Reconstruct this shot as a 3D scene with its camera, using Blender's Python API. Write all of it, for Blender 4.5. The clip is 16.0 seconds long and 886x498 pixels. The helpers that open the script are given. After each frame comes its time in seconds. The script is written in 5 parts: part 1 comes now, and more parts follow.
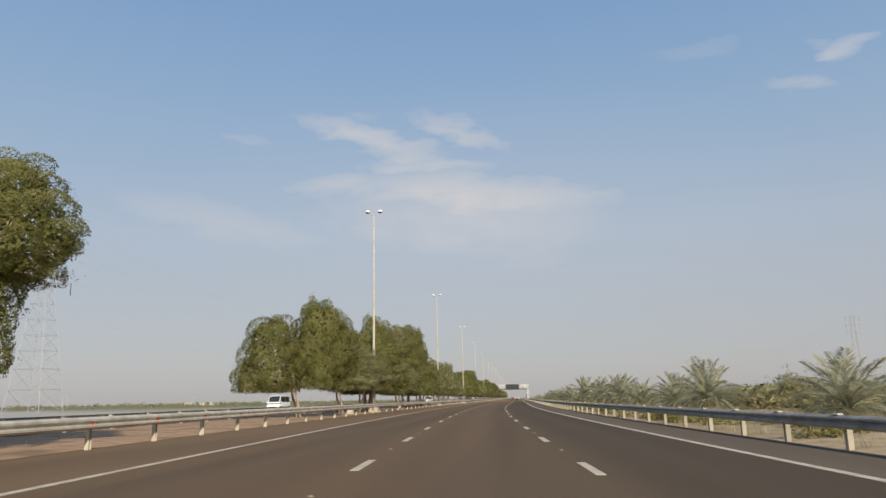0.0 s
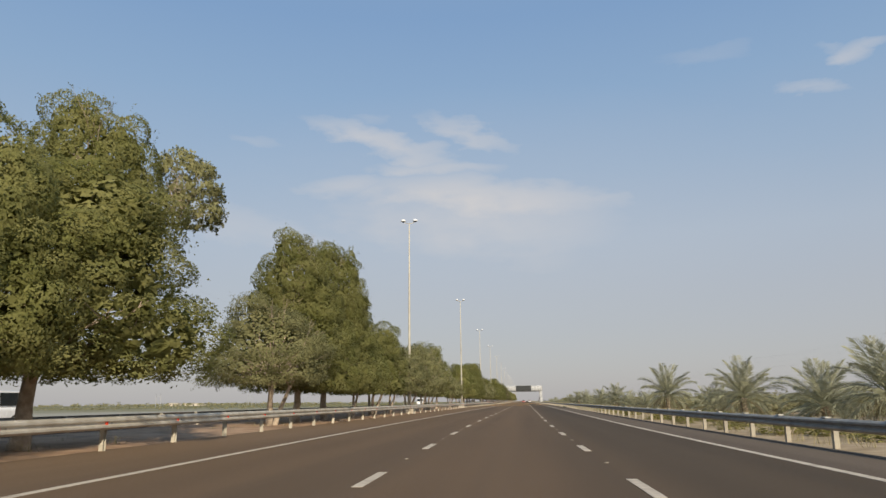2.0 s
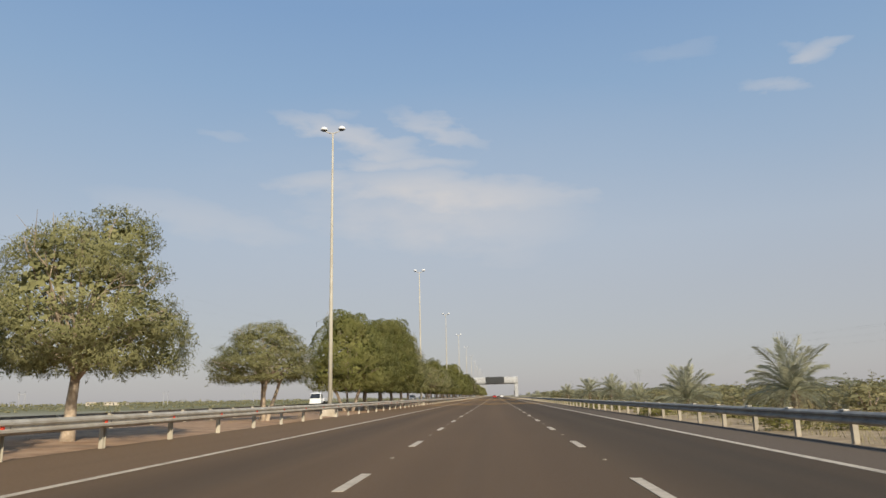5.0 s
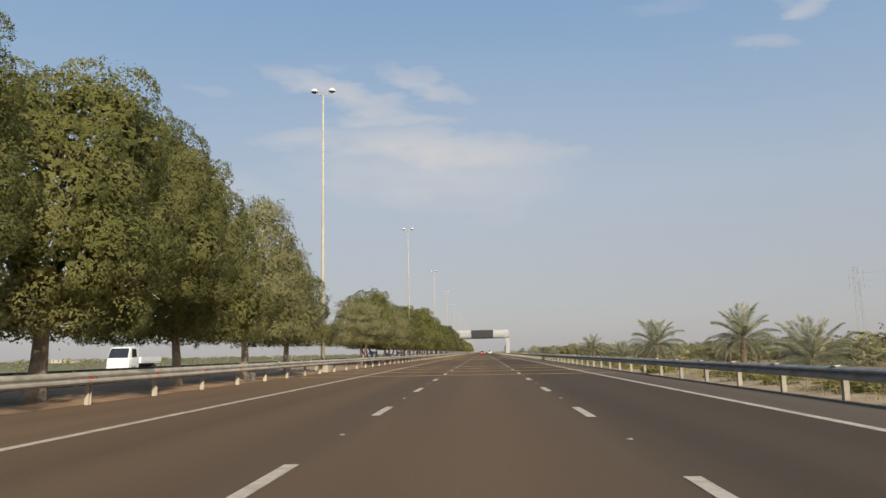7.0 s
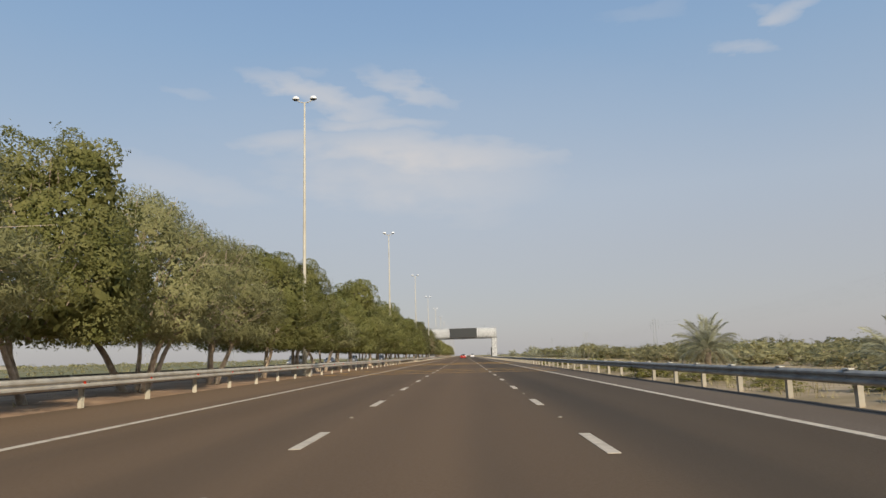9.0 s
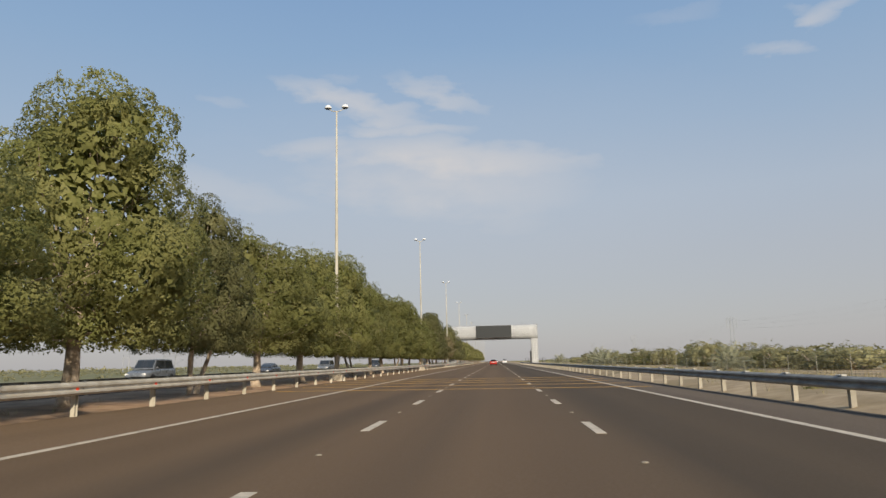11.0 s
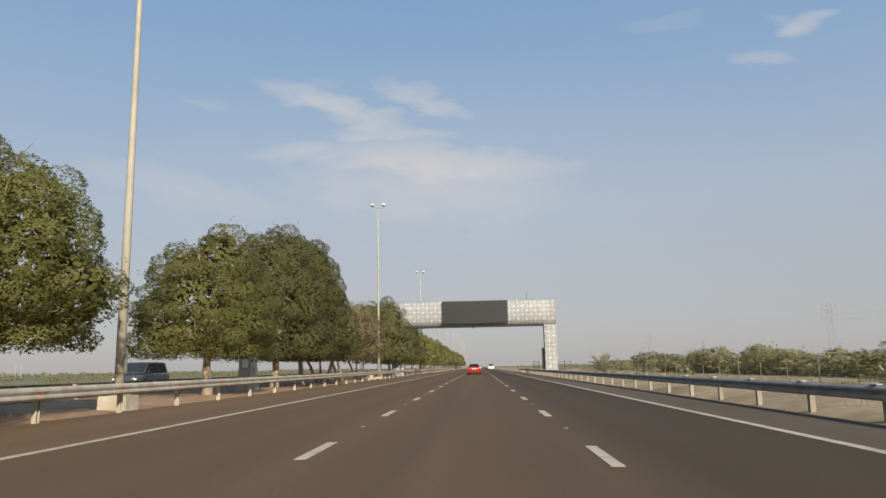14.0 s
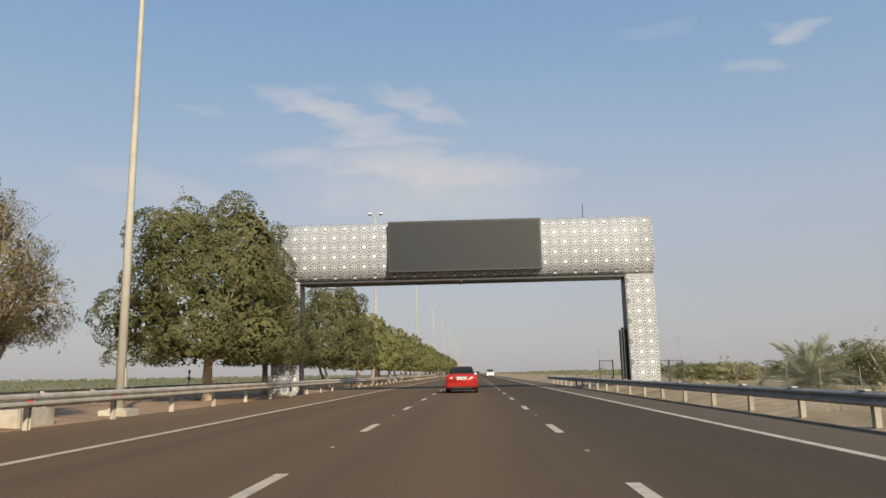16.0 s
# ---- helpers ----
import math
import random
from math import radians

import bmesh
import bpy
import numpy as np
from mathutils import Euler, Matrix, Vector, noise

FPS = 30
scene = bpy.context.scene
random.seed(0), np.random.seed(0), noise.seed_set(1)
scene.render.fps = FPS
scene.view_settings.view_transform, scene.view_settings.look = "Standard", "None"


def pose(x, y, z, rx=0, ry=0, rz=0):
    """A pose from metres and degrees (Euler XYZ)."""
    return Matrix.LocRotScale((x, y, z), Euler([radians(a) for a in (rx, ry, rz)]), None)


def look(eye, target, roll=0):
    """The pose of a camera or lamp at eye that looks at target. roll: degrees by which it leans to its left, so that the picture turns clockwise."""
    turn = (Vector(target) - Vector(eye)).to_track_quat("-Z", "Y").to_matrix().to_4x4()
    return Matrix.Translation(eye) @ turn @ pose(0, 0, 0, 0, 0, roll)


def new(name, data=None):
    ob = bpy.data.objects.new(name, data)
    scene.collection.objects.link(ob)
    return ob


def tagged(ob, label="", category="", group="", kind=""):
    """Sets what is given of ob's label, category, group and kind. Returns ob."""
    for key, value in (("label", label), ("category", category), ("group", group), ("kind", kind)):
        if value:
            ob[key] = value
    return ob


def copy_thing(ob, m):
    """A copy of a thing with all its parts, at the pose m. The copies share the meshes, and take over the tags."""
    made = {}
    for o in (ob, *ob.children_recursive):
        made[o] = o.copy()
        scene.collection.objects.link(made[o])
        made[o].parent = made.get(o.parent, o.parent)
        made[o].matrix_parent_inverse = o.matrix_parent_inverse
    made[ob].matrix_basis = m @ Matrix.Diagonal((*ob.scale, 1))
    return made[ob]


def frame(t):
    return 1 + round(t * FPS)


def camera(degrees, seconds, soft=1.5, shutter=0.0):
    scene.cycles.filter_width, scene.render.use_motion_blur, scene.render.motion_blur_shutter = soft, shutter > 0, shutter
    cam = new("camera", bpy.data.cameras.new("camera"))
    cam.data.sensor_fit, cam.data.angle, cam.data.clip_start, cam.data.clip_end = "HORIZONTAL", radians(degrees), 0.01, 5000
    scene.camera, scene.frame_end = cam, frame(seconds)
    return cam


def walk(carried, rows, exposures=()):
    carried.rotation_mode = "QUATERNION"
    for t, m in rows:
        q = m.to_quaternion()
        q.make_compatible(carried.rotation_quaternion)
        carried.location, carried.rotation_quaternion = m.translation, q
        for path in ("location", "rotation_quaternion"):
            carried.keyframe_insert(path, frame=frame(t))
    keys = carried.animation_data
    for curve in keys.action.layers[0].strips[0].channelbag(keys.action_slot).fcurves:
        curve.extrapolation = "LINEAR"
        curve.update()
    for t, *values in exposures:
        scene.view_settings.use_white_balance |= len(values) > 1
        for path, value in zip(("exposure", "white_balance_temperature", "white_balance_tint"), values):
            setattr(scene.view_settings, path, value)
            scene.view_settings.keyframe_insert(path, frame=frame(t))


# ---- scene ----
cam = camera(63.57, 16.0, soft=1.5)
# seconds, x, y, z, tilt, lean, turn
PATH = [
    (0.0, 3.412, 0.00, 1.094, 101.86, 1.11, 5.86),
    (0.5, 2.589, 14.45, 1.094, 101.83, 0.30, 6.90),
    (1.0, 1.846, 28.91, 1.094, 102.12, 0.85, 5.81),
    (1.5, 1.264, 43.36, 1.094, 101.94, 0.97, 4.68),
    (2.0, 0.797, 57.82, 1.094, 102.06, 0.65, 6.43),
    (2.5, 0.455, 72.27, 1.094, 101.84, 1.57, 2.85),
    (3.0, 0.277, 86.73, 1.094, 101.68, 1.27, 3.67),
    (3.5, 0.124, 101.18, 1.094, 101.60, 1.24, 4.13),
    (6.0, 0.080, 173.46, 1.094, 101.72, 1.18, 4.10),
    (6.5, 0.090, 187.91, 1.094, 99.10, 1.47, 1.79),
    (7.0, 0.119, 202.37, 1.094, 98.26, 1.29, 3.19),
    (7.5, 0.131, 216.82, 1.094, 98.24, 1.50, 2.33),
    (8.0, 0.183, 231.28, 1.094, 98.42, 1.57, 1.99),
    (10.5, 0.337, 303.55, 1.094, 98.59, 1.62, 1.47),
    (11.0, 0.343, 318.01, 1.094, 99.00, 1.32, 4.21),
    (11.5, 0.421, 332.46, 1.094, 98.98, 1.80, 2.06),
    (12.0, 0.425, 346.92, 1.094, 98.94, 1.66, 2.58),
    (12.5, 0.437, 361.37, 1.094, 98.94, 1.55, 2.77),
    (13.0, 0.431, 375.83, 1.094, 99.22, 1.49, 2.45),
    (13.5, 0.432, 390.28, 1.094, 99.24, 1.74, 2.06),
    (14.0, 0.396, 404.74, 1.094, 99.39, 1.13, 2.90),
    (14.5, 0.403, 419.19, 1.094, 99.53, 1.15, 2.52),
    (15.0, 0.344, 433.65, 1.094, 99.66, 1.06, 2.90),
    (15.5, 0.367, 448.10, 1.094, 99.64, 0.75, 2.45),
    (16.0, 0.353, 462.56, 1.094, 99.86, 1.12, 2.51),
]
walk(cam, [(r[0], pose(*r[1:])) for r in PATH])
scene.view_settings.exposure = 0.0

# ---------------------------------------------------------------- world, sun
SUN_AZ, SUN_EL = 157.0, 27.0   # degrees clockwise from the driving direction, degrees up

world = bpy.data.worlds.new("world")
scene.world = world
world.use_nodes = True
WT = world.node_tree
WT.nodes.clear()


def wnode(kind):
    return WT.nodes.new(kind)


def wmath(op, a, b=None, clamp=False):
    nd = wnode("ShaderNodeMath")
    nd.operation, nd.use_clamp = op, clamp
    for i, v in enumerate((a, b)):
        if v is None:
            continue
        if isinstance(v, (int, float)):
            nd.inputs[i].default_value = v
        else:
            WT.links.new(v, nd.inputs[i])
    return nd.outputs[0]


def wmix(fac, a, b):
    nd = wnode("ShaderNodeMix")
    nd.data_type = "RGBA"
    for slot, v in ((0, fac), (6, a), (7, b)):
        if isinstance(v, (tuple, float, int)):
            nd.inputs[slot].default_value = v
        else:
            WT.links.new(v, nd.inputs[slot])
    return nd.outputs[2]


sky = wnode("ShaderNodeTexSky")
sky.sky_type, sky.sun_disc = "NISHITA", False
sky.sun_elevation, sky.sun_rotation = radians(SUN_EL), radians(SUN_AZ)
sky.air_density, sky.dust_density, sky.ozone_density = 1.0, 1.2, 1.4
tc = wnode("ShaderNodeTexCoord")
sep = wnode("ShaderNodeSeparateXYZ")
WT.links.new(tc.outputs["Generated"], sep.inputs[0])
DEG = 180 / math.pi
wob = wnode("ShaderNodeTexNoise")
wob.inputs["Scale"].default_value, wob.inputs["Detail"].default_value = 9.0, 5.0
stretch = wnode("ShaderNodeMapping")
stretch.inputs["Scale"].default_value = (1.0, 1.0, 2.6)
WT.links.new(tc.outputs["Generated"], stretch.inputs[0])
WT.links.new(stretch.outputs[0], wob.inputs["Vector"])
wob2 = wnode("ShaderNodeTexNoise")
wob2.inputs["Scale"].default_value, wob2.inputs["Detail"].default_value = 24.0, 6.0
WT.links.new(stretch.outputs[0], wob2.inputs["Vector"])
n1 = wmath("SUBTRACT", wob.outputs[0], 0.5)
n2 = wmath("SUBTRACT", wob2.outputs[0], 0.5)
el = wmath("MULTIPLY", wmath("ARCSINE", sep.outputs[2]), DEG)
az = wmath("MULTIPLY", wmath("ARCTAN2", sep.outputs[0], sep.outputs[1]), DEG)
el_w = wmath("ADD", el, wmath("ADD", wmath("MULTIPLY", n1, 1.1), wmath("MULTIPLY", n2, 1.5)))
az_w = wmath("ADD", az, wmath("ADD", wmath("MULTIPLY", n1, 2.5), wmath("MULTIPLY", n2, 4.5)))


def cloud(a0, e0, sa, se, tilt, strength, soft=1.0):
    """A soft streak of thin cloud round one direction of the sky."""
    c, s = math.cos(radians(tilt)), math.sin(radians(tilt))
    u, v = wmath("SUBTRACT", az_w, a0), wmath("SUBTRACT", el_w, e0)
    p = wmath("DIVIDE", wmath("ADD", wmath("MULTIPLY", u, c), wmath("MULTIPLY", v, s)), sa)
    q = wmath("DIVIDE", wmath("SUBTRACT", wmath("MULTIPLY", v, c), wmath("MULTIPLY", u, s)), se)
    r2 = wmath("ADD", wmath("MULTIPLY", p, p), wmath("MULTIPLY", q, q))
    m = wmath("MULTIPLY", wmath("SUBTRACT", 1.0, r2, clamp=True), strength / soft, clamp=True)
    return wmath("MULTIPLY", m, soft, clamp=True)


CLOUDS = ((-11.5, 20.7, 7.4, 1.15, -11, 0.62), (-9.0, 19.7, 5.4, 1.3, -13, 0.55), (-3.9, 21.1, 4.9, 1.2, -21, 0.48),
          (-6.7, 18.4, 6.6, 0.8, 0, 0.55), (-14.6, 16.9, 4.6, 1.0, 8, 0.5), (-3.2, 16.0, 12.5, 2.2, -4, 0.78), (4.0, 15.9, 6.2, 0.8, -9, 0.45),
          (-3.5, 14.3, 13.5, 3.6, -3, 0.50), (-22.5, 13.7, 9.5, 1.7, -9, 0.30), (-21.4, 20.2, 2.4, 0.5, -5, 0.18), (-12.4, 22.3, 2.2, 0.45, 0, 0.18),
          (25.9, 23.5, 1.7, 0.75, 0, 0.46), (24.4, 24.1, 1.5, 0.5, -10, 0.2), (23.0, 21.8, 3.2, 0.6, -7, 0.34), (15.5, 25.3, 3.8, 0.8, -6, 0.12),
          # the wide last row is an added veil that brightens the middle of the sky
          (1.9, 11.2, 3.6, 1.7, 0, 0.20), (-2.0, 15.0, 26.0, 10.0, 0, 0.09))
cover = 0.0
for row in CLOUDS:
    cover = wmath("MAXIMUM", cover, cloud(*row))
veil = wmath("MULTIPLY", wmath("ADD", cover, wmath("MULTIPLY", n2, wmath("MULTIPLY", cover, 0.8))), 1.05, clamp=True)
# dust haze that whitens the sky evenly all round, thickest at the horizon
haze = wnode("ShaderNodeValToRGB")
HAZE = ((0.0, (2.83, 2.71, 2.80)), (4.0, (2.83, 2.80, 2.99)), (8.0, (2.80, 2.90, 3.22)), (12.5, (2.72, 3.06, 3.60)), (18.0, (2.20, 2.85, 3.75)),
        (24.0, (1.75, 2.60, 3.80)), (30.0, (1.42, 2.30, 3.72)), (45.0, (1.5, 2.25, 3.45)), (90.0, (1.2, 1.85, 2.9)))
while len(haze.color_ramp.elements) < len(HAZE):
    haze.color_ramp.elements.new(1.0)
for stop, (deg, rgb) in zip(haze.color_ramp.elements, HAZE):
    stop.position = deg / 90
    stop.color = (rgb[0] / 4, rgb[1] / 4, rgb[2] / 4, 1)
WT.links.new(wmath("DIVIDE", el, 90.0, clamp=True), haze.inputs[0])
hazed = wnode("ShaderNodeVectorMath")
hazed.operation = "SCALE"
WT.links.new(haze.outputs[0], hazed.inputs[0])
hazed.inputs["Scale"].default_value = 4.0
scaled = wnode("ShaderNodeVectorMath")
scaled.operation = "MULTIPLY"
WT.links.new(sky.outputs[0], scaled.inputs[0])
scaled.inputs[1].default_value = (1.23, 1.25, 1.17)
with_haze = wmix(0.9, scaled.outputs[0], hazed.outputs[0])
with_cloud = wmix(veil, with_haze, (4.12, 4.05, 4.1, 1))
bg = wnode("ShaderNodeBackground")
bg.inputs["Strength"].default_value = 0.15
WT.links.new(with_cloud, bg.inputs["Color"])
wout = wnode("ShaderNodeOutputWorld")
WT.links.new(bg.outputs[0], wout.inputs[0])

lamp = bpy.data.lights.new("sun", "SUN")
lamp.energy, lamp.angle, lamp.color = 5.5, radians(1.5), (1.0, 0.88, 0.70)
sun = new("sun", lamp)
sa, se = radians(SUN_AZ), radians(SUN_EL)
SUN_DIR = Vector((math.sin(sa) * math.cos(se), math.cos(sa) * math.cos(se), math.sin(se)))
sun.matrix_basis = look(tuple(SUN_DIR * 300), (0, 0, 0))

# ---------------------------------------------------------------- materials


def mat(name, c1, c2, scale=4.0, rough=0.8, metal=0.0, bump=0.0, bscale=60.0, c3=None, scale3=0.3, stretch3=(1, 1, 1),
        island=0.0, objrand=0.0, translucent=0.0, spec=0.4, detail=5.0, low=0.35, high=0.65):
    """Two mottled colours, an optional stain colour at a larger scale, fine relief, and shifts from piece to piece."""
    m = bpy.data.materials.new(name)
    m.use_nodes = True
    t = m.node_tree
    b = t.nodes["Principled BSDF"]
    co = t.nodes.new("ShaderNodeTexCoord")

    def noise_at(s, det, st=(1, 1, 1)):
        mp = t.nodes.new("ShaderNodeMapping")
        mp.inputs["Scale"].default_value = st
        nz = t.nodes.new("ShaderNodeTexNoise")
        nz.inputs["Scale"].default_value, nz.inputs["Detail"].default_value = s, det
        t.links.new(co.outputs["Object"], mp.inputs[0])
        t.links.new(mp.outputs[0], nz.inputs["Vector"])
        return nz.outputs[0]

    def mixed(fac, a, bb):
        nd = t.nodes.new("ShaderNodeMix")
        nd.data_type = "RGBA"
        for slot, v in ((0, fac), (6, a), (7, bb)):
            if isinstance(v, tuple):
                nd.inputs[slot].default_value = (*v, 1)
            elif isinstance(v, float):
                nd.inputs[slot].default_value = v
            else:
                t.links.new(v, nd.inputs[slot])
        return nd.outputs[2]

    def ranged(v, a, bb, lo=0.0, hi=1.0):
        nd = t.nodes.new("ShaderNodeMapRange")
        t.links.new(v, nd.inputs[0])
        for i, x in enumerate((a, bb, lo, hi)):
            nd.inputs[i + 1].default_value = x
        return nd.outputs[0]

    col = mixed(ranged(noise_at(scale, detail), low, high), c1, c2)
    if c3:
        col = mixed(ranged(noise_at(scale3, 4.0, stretch3), 0.48, 0.72), col, c3)
    shift = None
    if island:
        g = t.nodes.new("ShaderNodeNewGeometry")
        shift = ranged(g.outputs["Random Per Island"], 0, 1, 1 - island, 1 + island)
    if objrand:
        o = t.nodes.new("ShaderNodeObjectInfo")
        r = ranged(o.outputs["Random"], 0, 1, 1 - objrand, 1 + objrand)
        if shift is None:
            shift = r
        else:
            mm = t.nodes.new("ShaderNodeMath")
            mm.operation = "MULTIPLY"
            t.links.new(shift, mm.inputs[0])
            t.links.new(r, mm.inputs[1])
            shift = mm.outputs[0]
    if shift is not None:
        hs = t.nodes.new("ShaderNodeHueSaturation")
        t.links.new(shift, hs.inputs["Value"])
        t.links.new(col, hs.inputs["Color"])
        col = hs.outputs[0]
    t.links.new(col, b.inputs["Base Color"])
    t.links.new(ranged(noise_at(scale * 1.7, 3.0), 0.3, 0.7, max(rough - 0.08, 0.02), min(rough + 0.08, 1.0)), b.inputs["Roughness"])
    b.inputs["Metallic"].default_value = metal
    b.inputs["Specular IOR Level"].default_value = spec
    if bump:
        bp = t.nodes.new("ShaderNodeBump")
        bp.inputs["Strength"].default_value, bp.inputs["Distance"].default_value = bump, 0.02
        t.links.new(noise_at(bscale, 4.0), bp.inputs["Height"])
        t.links.new(bp.outputs[0], b.inputs["Normal"])
    if translucent:
        tr = t.nodes.new("ShaderNodeBsdfTranslucent")
        t.links.new(col, tr.inputs[0])
        mx = t.nodes.new("ShaderNodeMixShader")
        mx.inputs[0].default_value = translucent
        t.links.new(b.outputs[0], mx.inputs[1])
        t.links.new(tr.outputs[0], mx.inputs[2])
        t.links.new(mx.outputs[0], t.nodes["Material Output"].inputs[0])
    return m


M_LANE = mat("asphalt", (0.125, 0.083, 0.050), (0.148, 0.100, 0.062), 22, 0.85, bump=0.25, bscale=120, c3=(0.100, 0.071, 0.047),
             scale3=0.55, stretch3=(1, 0.02, 1), spec=0.12)
M_SHOULDER_R = mat("greyer asphalt shoulder", (0.118, 0.092, 0.070), (0.145, 0.115, 0.088), 18, 0.92, bump=0.25, bscale=110, c3=(0.095, 0.074, 0.056),
                   scale3=0.4, stretch3=(1, 0.06, 1), spec=0.12)
M_SHOULDER = mat("dusty asphalt", (0.150, 0.099, 0.060), (0.182, 0.124, 0.077), 18, 0.92, bump=0.25, bscale=110, c3=(0.120, 0.083, 0.053),
                 scale3=0.4, stretch3=(1, 0.06, 1), spec=0.12)
M_FARROAD = mat("grey asphalt", (0.10, 0.09, 0.08), (0.13, 0.115, 0.10), 12, 0.85, c3=(0.09, 0.08, 0.07), scale3=0.3, stretch3=(1, 0.05, 1))
M_PAINT = mat("worn white paint", (0.54, 0.47, 0.375), (0.45, 0.39, 0.31), 9, 0.75, bump=0.2, bscale=90, c3=(0.33, 0.28, 0.22), scale3=2.2, spec=0.2)
M_YELLOW = mat("worn yellow paint", (0.44, 0.25, 0.05), (0.34, 0.20, 0.05), 7, 0.7, bump=0.2, bscale=80, c3=(0.20, 0.145, 0.08), scale3=1.4)
M_SAND = mat("sand", (0.295, 0.225, 0.145), (0.41, 0.325, 0.22), 1.6, 0.95, bump=0.8, bscale=7, c3=(0.20, 0.16, 0.09), scale3=0.22, spec=0.1)
M_SOIL = mat("reddish soil", (0.29, 0.185, 0.115), (0.40, 0.275, 0.18), 1.6, 0.95, bump=0.6, bscale=8, c3=(0.20, 0.14, 0.095), scale3=0.5, spec=0.1)
M_FIELD = mat("scrub field", (0.14, 0.145, 0.075), (0.20, 0.19, 0.105), 0.25, 0.95, c3=(0.26, 0.23, 0.155), scale3=0.03, spec=0.1)
M_GALV = mat("dusty galvanised steel", (0.52, 0.47, 0.38), (0.62, 0.57, 0.48), 3.0, 0.5, metal=0.35, c3=(0.40, 0.34, 0.26), scale3=1.1, objrand=0.07)
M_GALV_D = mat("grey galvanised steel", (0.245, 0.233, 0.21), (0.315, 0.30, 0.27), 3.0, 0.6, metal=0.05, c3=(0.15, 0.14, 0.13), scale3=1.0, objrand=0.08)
M_POST = mat("pale post steel", (0.44, 0.40, 0.31), (0.54, 0.49, 0.39), 4, 0.6, metal=0.15, c3=(0.32, 0.26, 0.18), scale3=2.5, objrand=0.14)
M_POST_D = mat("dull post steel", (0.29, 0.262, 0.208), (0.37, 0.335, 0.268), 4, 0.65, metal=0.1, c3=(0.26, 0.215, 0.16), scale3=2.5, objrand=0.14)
M_CAP = mat("pale cap plate", (0.56, 0.55, 0.51), (0.64, 0.63, 0.59), 5, 0.5, c3=(0.44, 0.41, 0.35), scale3=2.0, objrand=0.12)
M_REFL = mat("red reflector", (0.75, 0.05, 0.02), (0.85, 0.08, 0.03), 8, 0.25, spec=0.6)
M_POLE = mat("cream painted steel", (0.43, 0.40, 0.325), (0.49, 0.46, 0.38), 2, 0.6, c3=(0.37, 0.33, 0.26), scale3=0.8, objrand=0.05, spec=0.25)
M_LAMPGREY = mat("light grey lamp housing", (0.62, 0.63, 0.64), (0.70, 0.70, 0.70), 6, 0.4)
M_DARK = mat("black plastic", (0.018, 0.018, 0.02), (0.03, 0.03, 0.032), 12, 0.5)
M_CONC = mat("pale concrete", (0.46, 0.41, 0.33), (0.56, 0.51, 0.42), 3, 0.9, bump=0.3, bscale=30, c3=(0.34, 0.28, 0.2), scale3=1.2)
M_BARK = mat("bark", (0.36, 0.285, 0.205), (0.50, 0.405, 0.305), 7, 0.95, bump=0.9, bscale=18, c3=(0.19, 0.145, 0.105), scale3=2.0, objrand=0.15)
M_LEAF = mat("green leaves", (0.196, 0.203, 0.066), (0.290, 0.280, 0.112), 0.9, 0.7, island=0.13, objrand=0.12, translucent=0.55, spec=0.12)
M_LEAF_D = mat("deep green leaves", (0.150, 0.152, 0.064), (0.222, 0.212, 0.098), 0.9, 0.7, island=0.14, objrand=0.1, translucent=0.5, spec=0.15)
M_LEAF_F = mat("grey olive leaves", (0.240, 0.238, 0.108), (0.325, 0.312, 0.155), 0.9, 0.75, island=0.13, objrand=0.1, translucent=0.45, spec=0.1)
M_LEAF_B = mat("dry brown leaves", (0.25, 0.205, 0.105), (0.33, 0.275, 0.155), 0.9, 0.75, island=0.12, translucent=0.45, spec=0.1)
# far trees only: lightened leaf colour takes the place of haze and sun
M_LEAF_L = mat("yellow-green leaves lightened for haze", (0.245, 0.245, 0.085), (0.35, 0.325, 0.140), 0.9, 0.7, island=0.14, objrand=0.12, translucent=0.45, spec=0.15)
M_SHRUB = mat("shrub leaves", (0.30, 0.285, 0.148), (0.44, 0.405, 0.23), 0.7, 0.75, island=0.22, objrand=0.18, translucent=0.52, spec=0.1)
M_FENCE = mat("dull fence steel", (0.17, 0.165, 0.12), (0.22, 0.21, 0.16), 5, 0.7)
M_FROND = mat("palm leaflets", (0.295, 0.30, 0.20), (0.41, 0.405, 0.285), 1.2, 0.5, island=0.2, objrand=0.2, translucent=0.35, spec=0.35)
M_FROND_DRY = mat("dry palm leaflets", (0.24, 0.195, 0.115), (0.31, 0.26, 0.165), 1.2, 0.7, island=0.2, objrand=0.15, translucent=0.12, spec=0.2)
M_PALMTRUNK = mat("palm trunk", (0.15, 0.115, 0.08), (0.24, 0.19, 0.135), 9, 0.95, bump=0.9, bscale=14)
M_GRASS = mat("dry weeds", (0.27, 0.235, 0.11), (0.38, 0.32, 0.17), 0.6, 0.85, island=0.35, translucent=0.2, spec=0.2)
M_SCREEN = mat("dark display face", (0.021, 0.024, 0.025), (0.027, 0.029, 0.030), 30, 0.55, bump=0.1, bscale=200)
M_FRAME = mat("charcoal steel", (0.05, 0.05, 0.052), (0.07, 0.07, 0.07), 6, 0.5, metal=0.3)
M_WHITE = mat("white coated metal", (0.80, 0.79, 0.76), (0.74, 0.73, 0.70), 5, 0.45)
M_ROSETTE = mat("pale grey metal rosette", (0.58, 0.585, 0.58), (0.66, 0.665, 0.66), 8, 0.5)
M_BEIGE = mat("grey-beige painted cabinet", (0.36, 0.345, 0.27), (0.42, 0.40, 0.32), 3, 0.55, c3=(0.30, 0.26, 0.19), scale3=1.0)
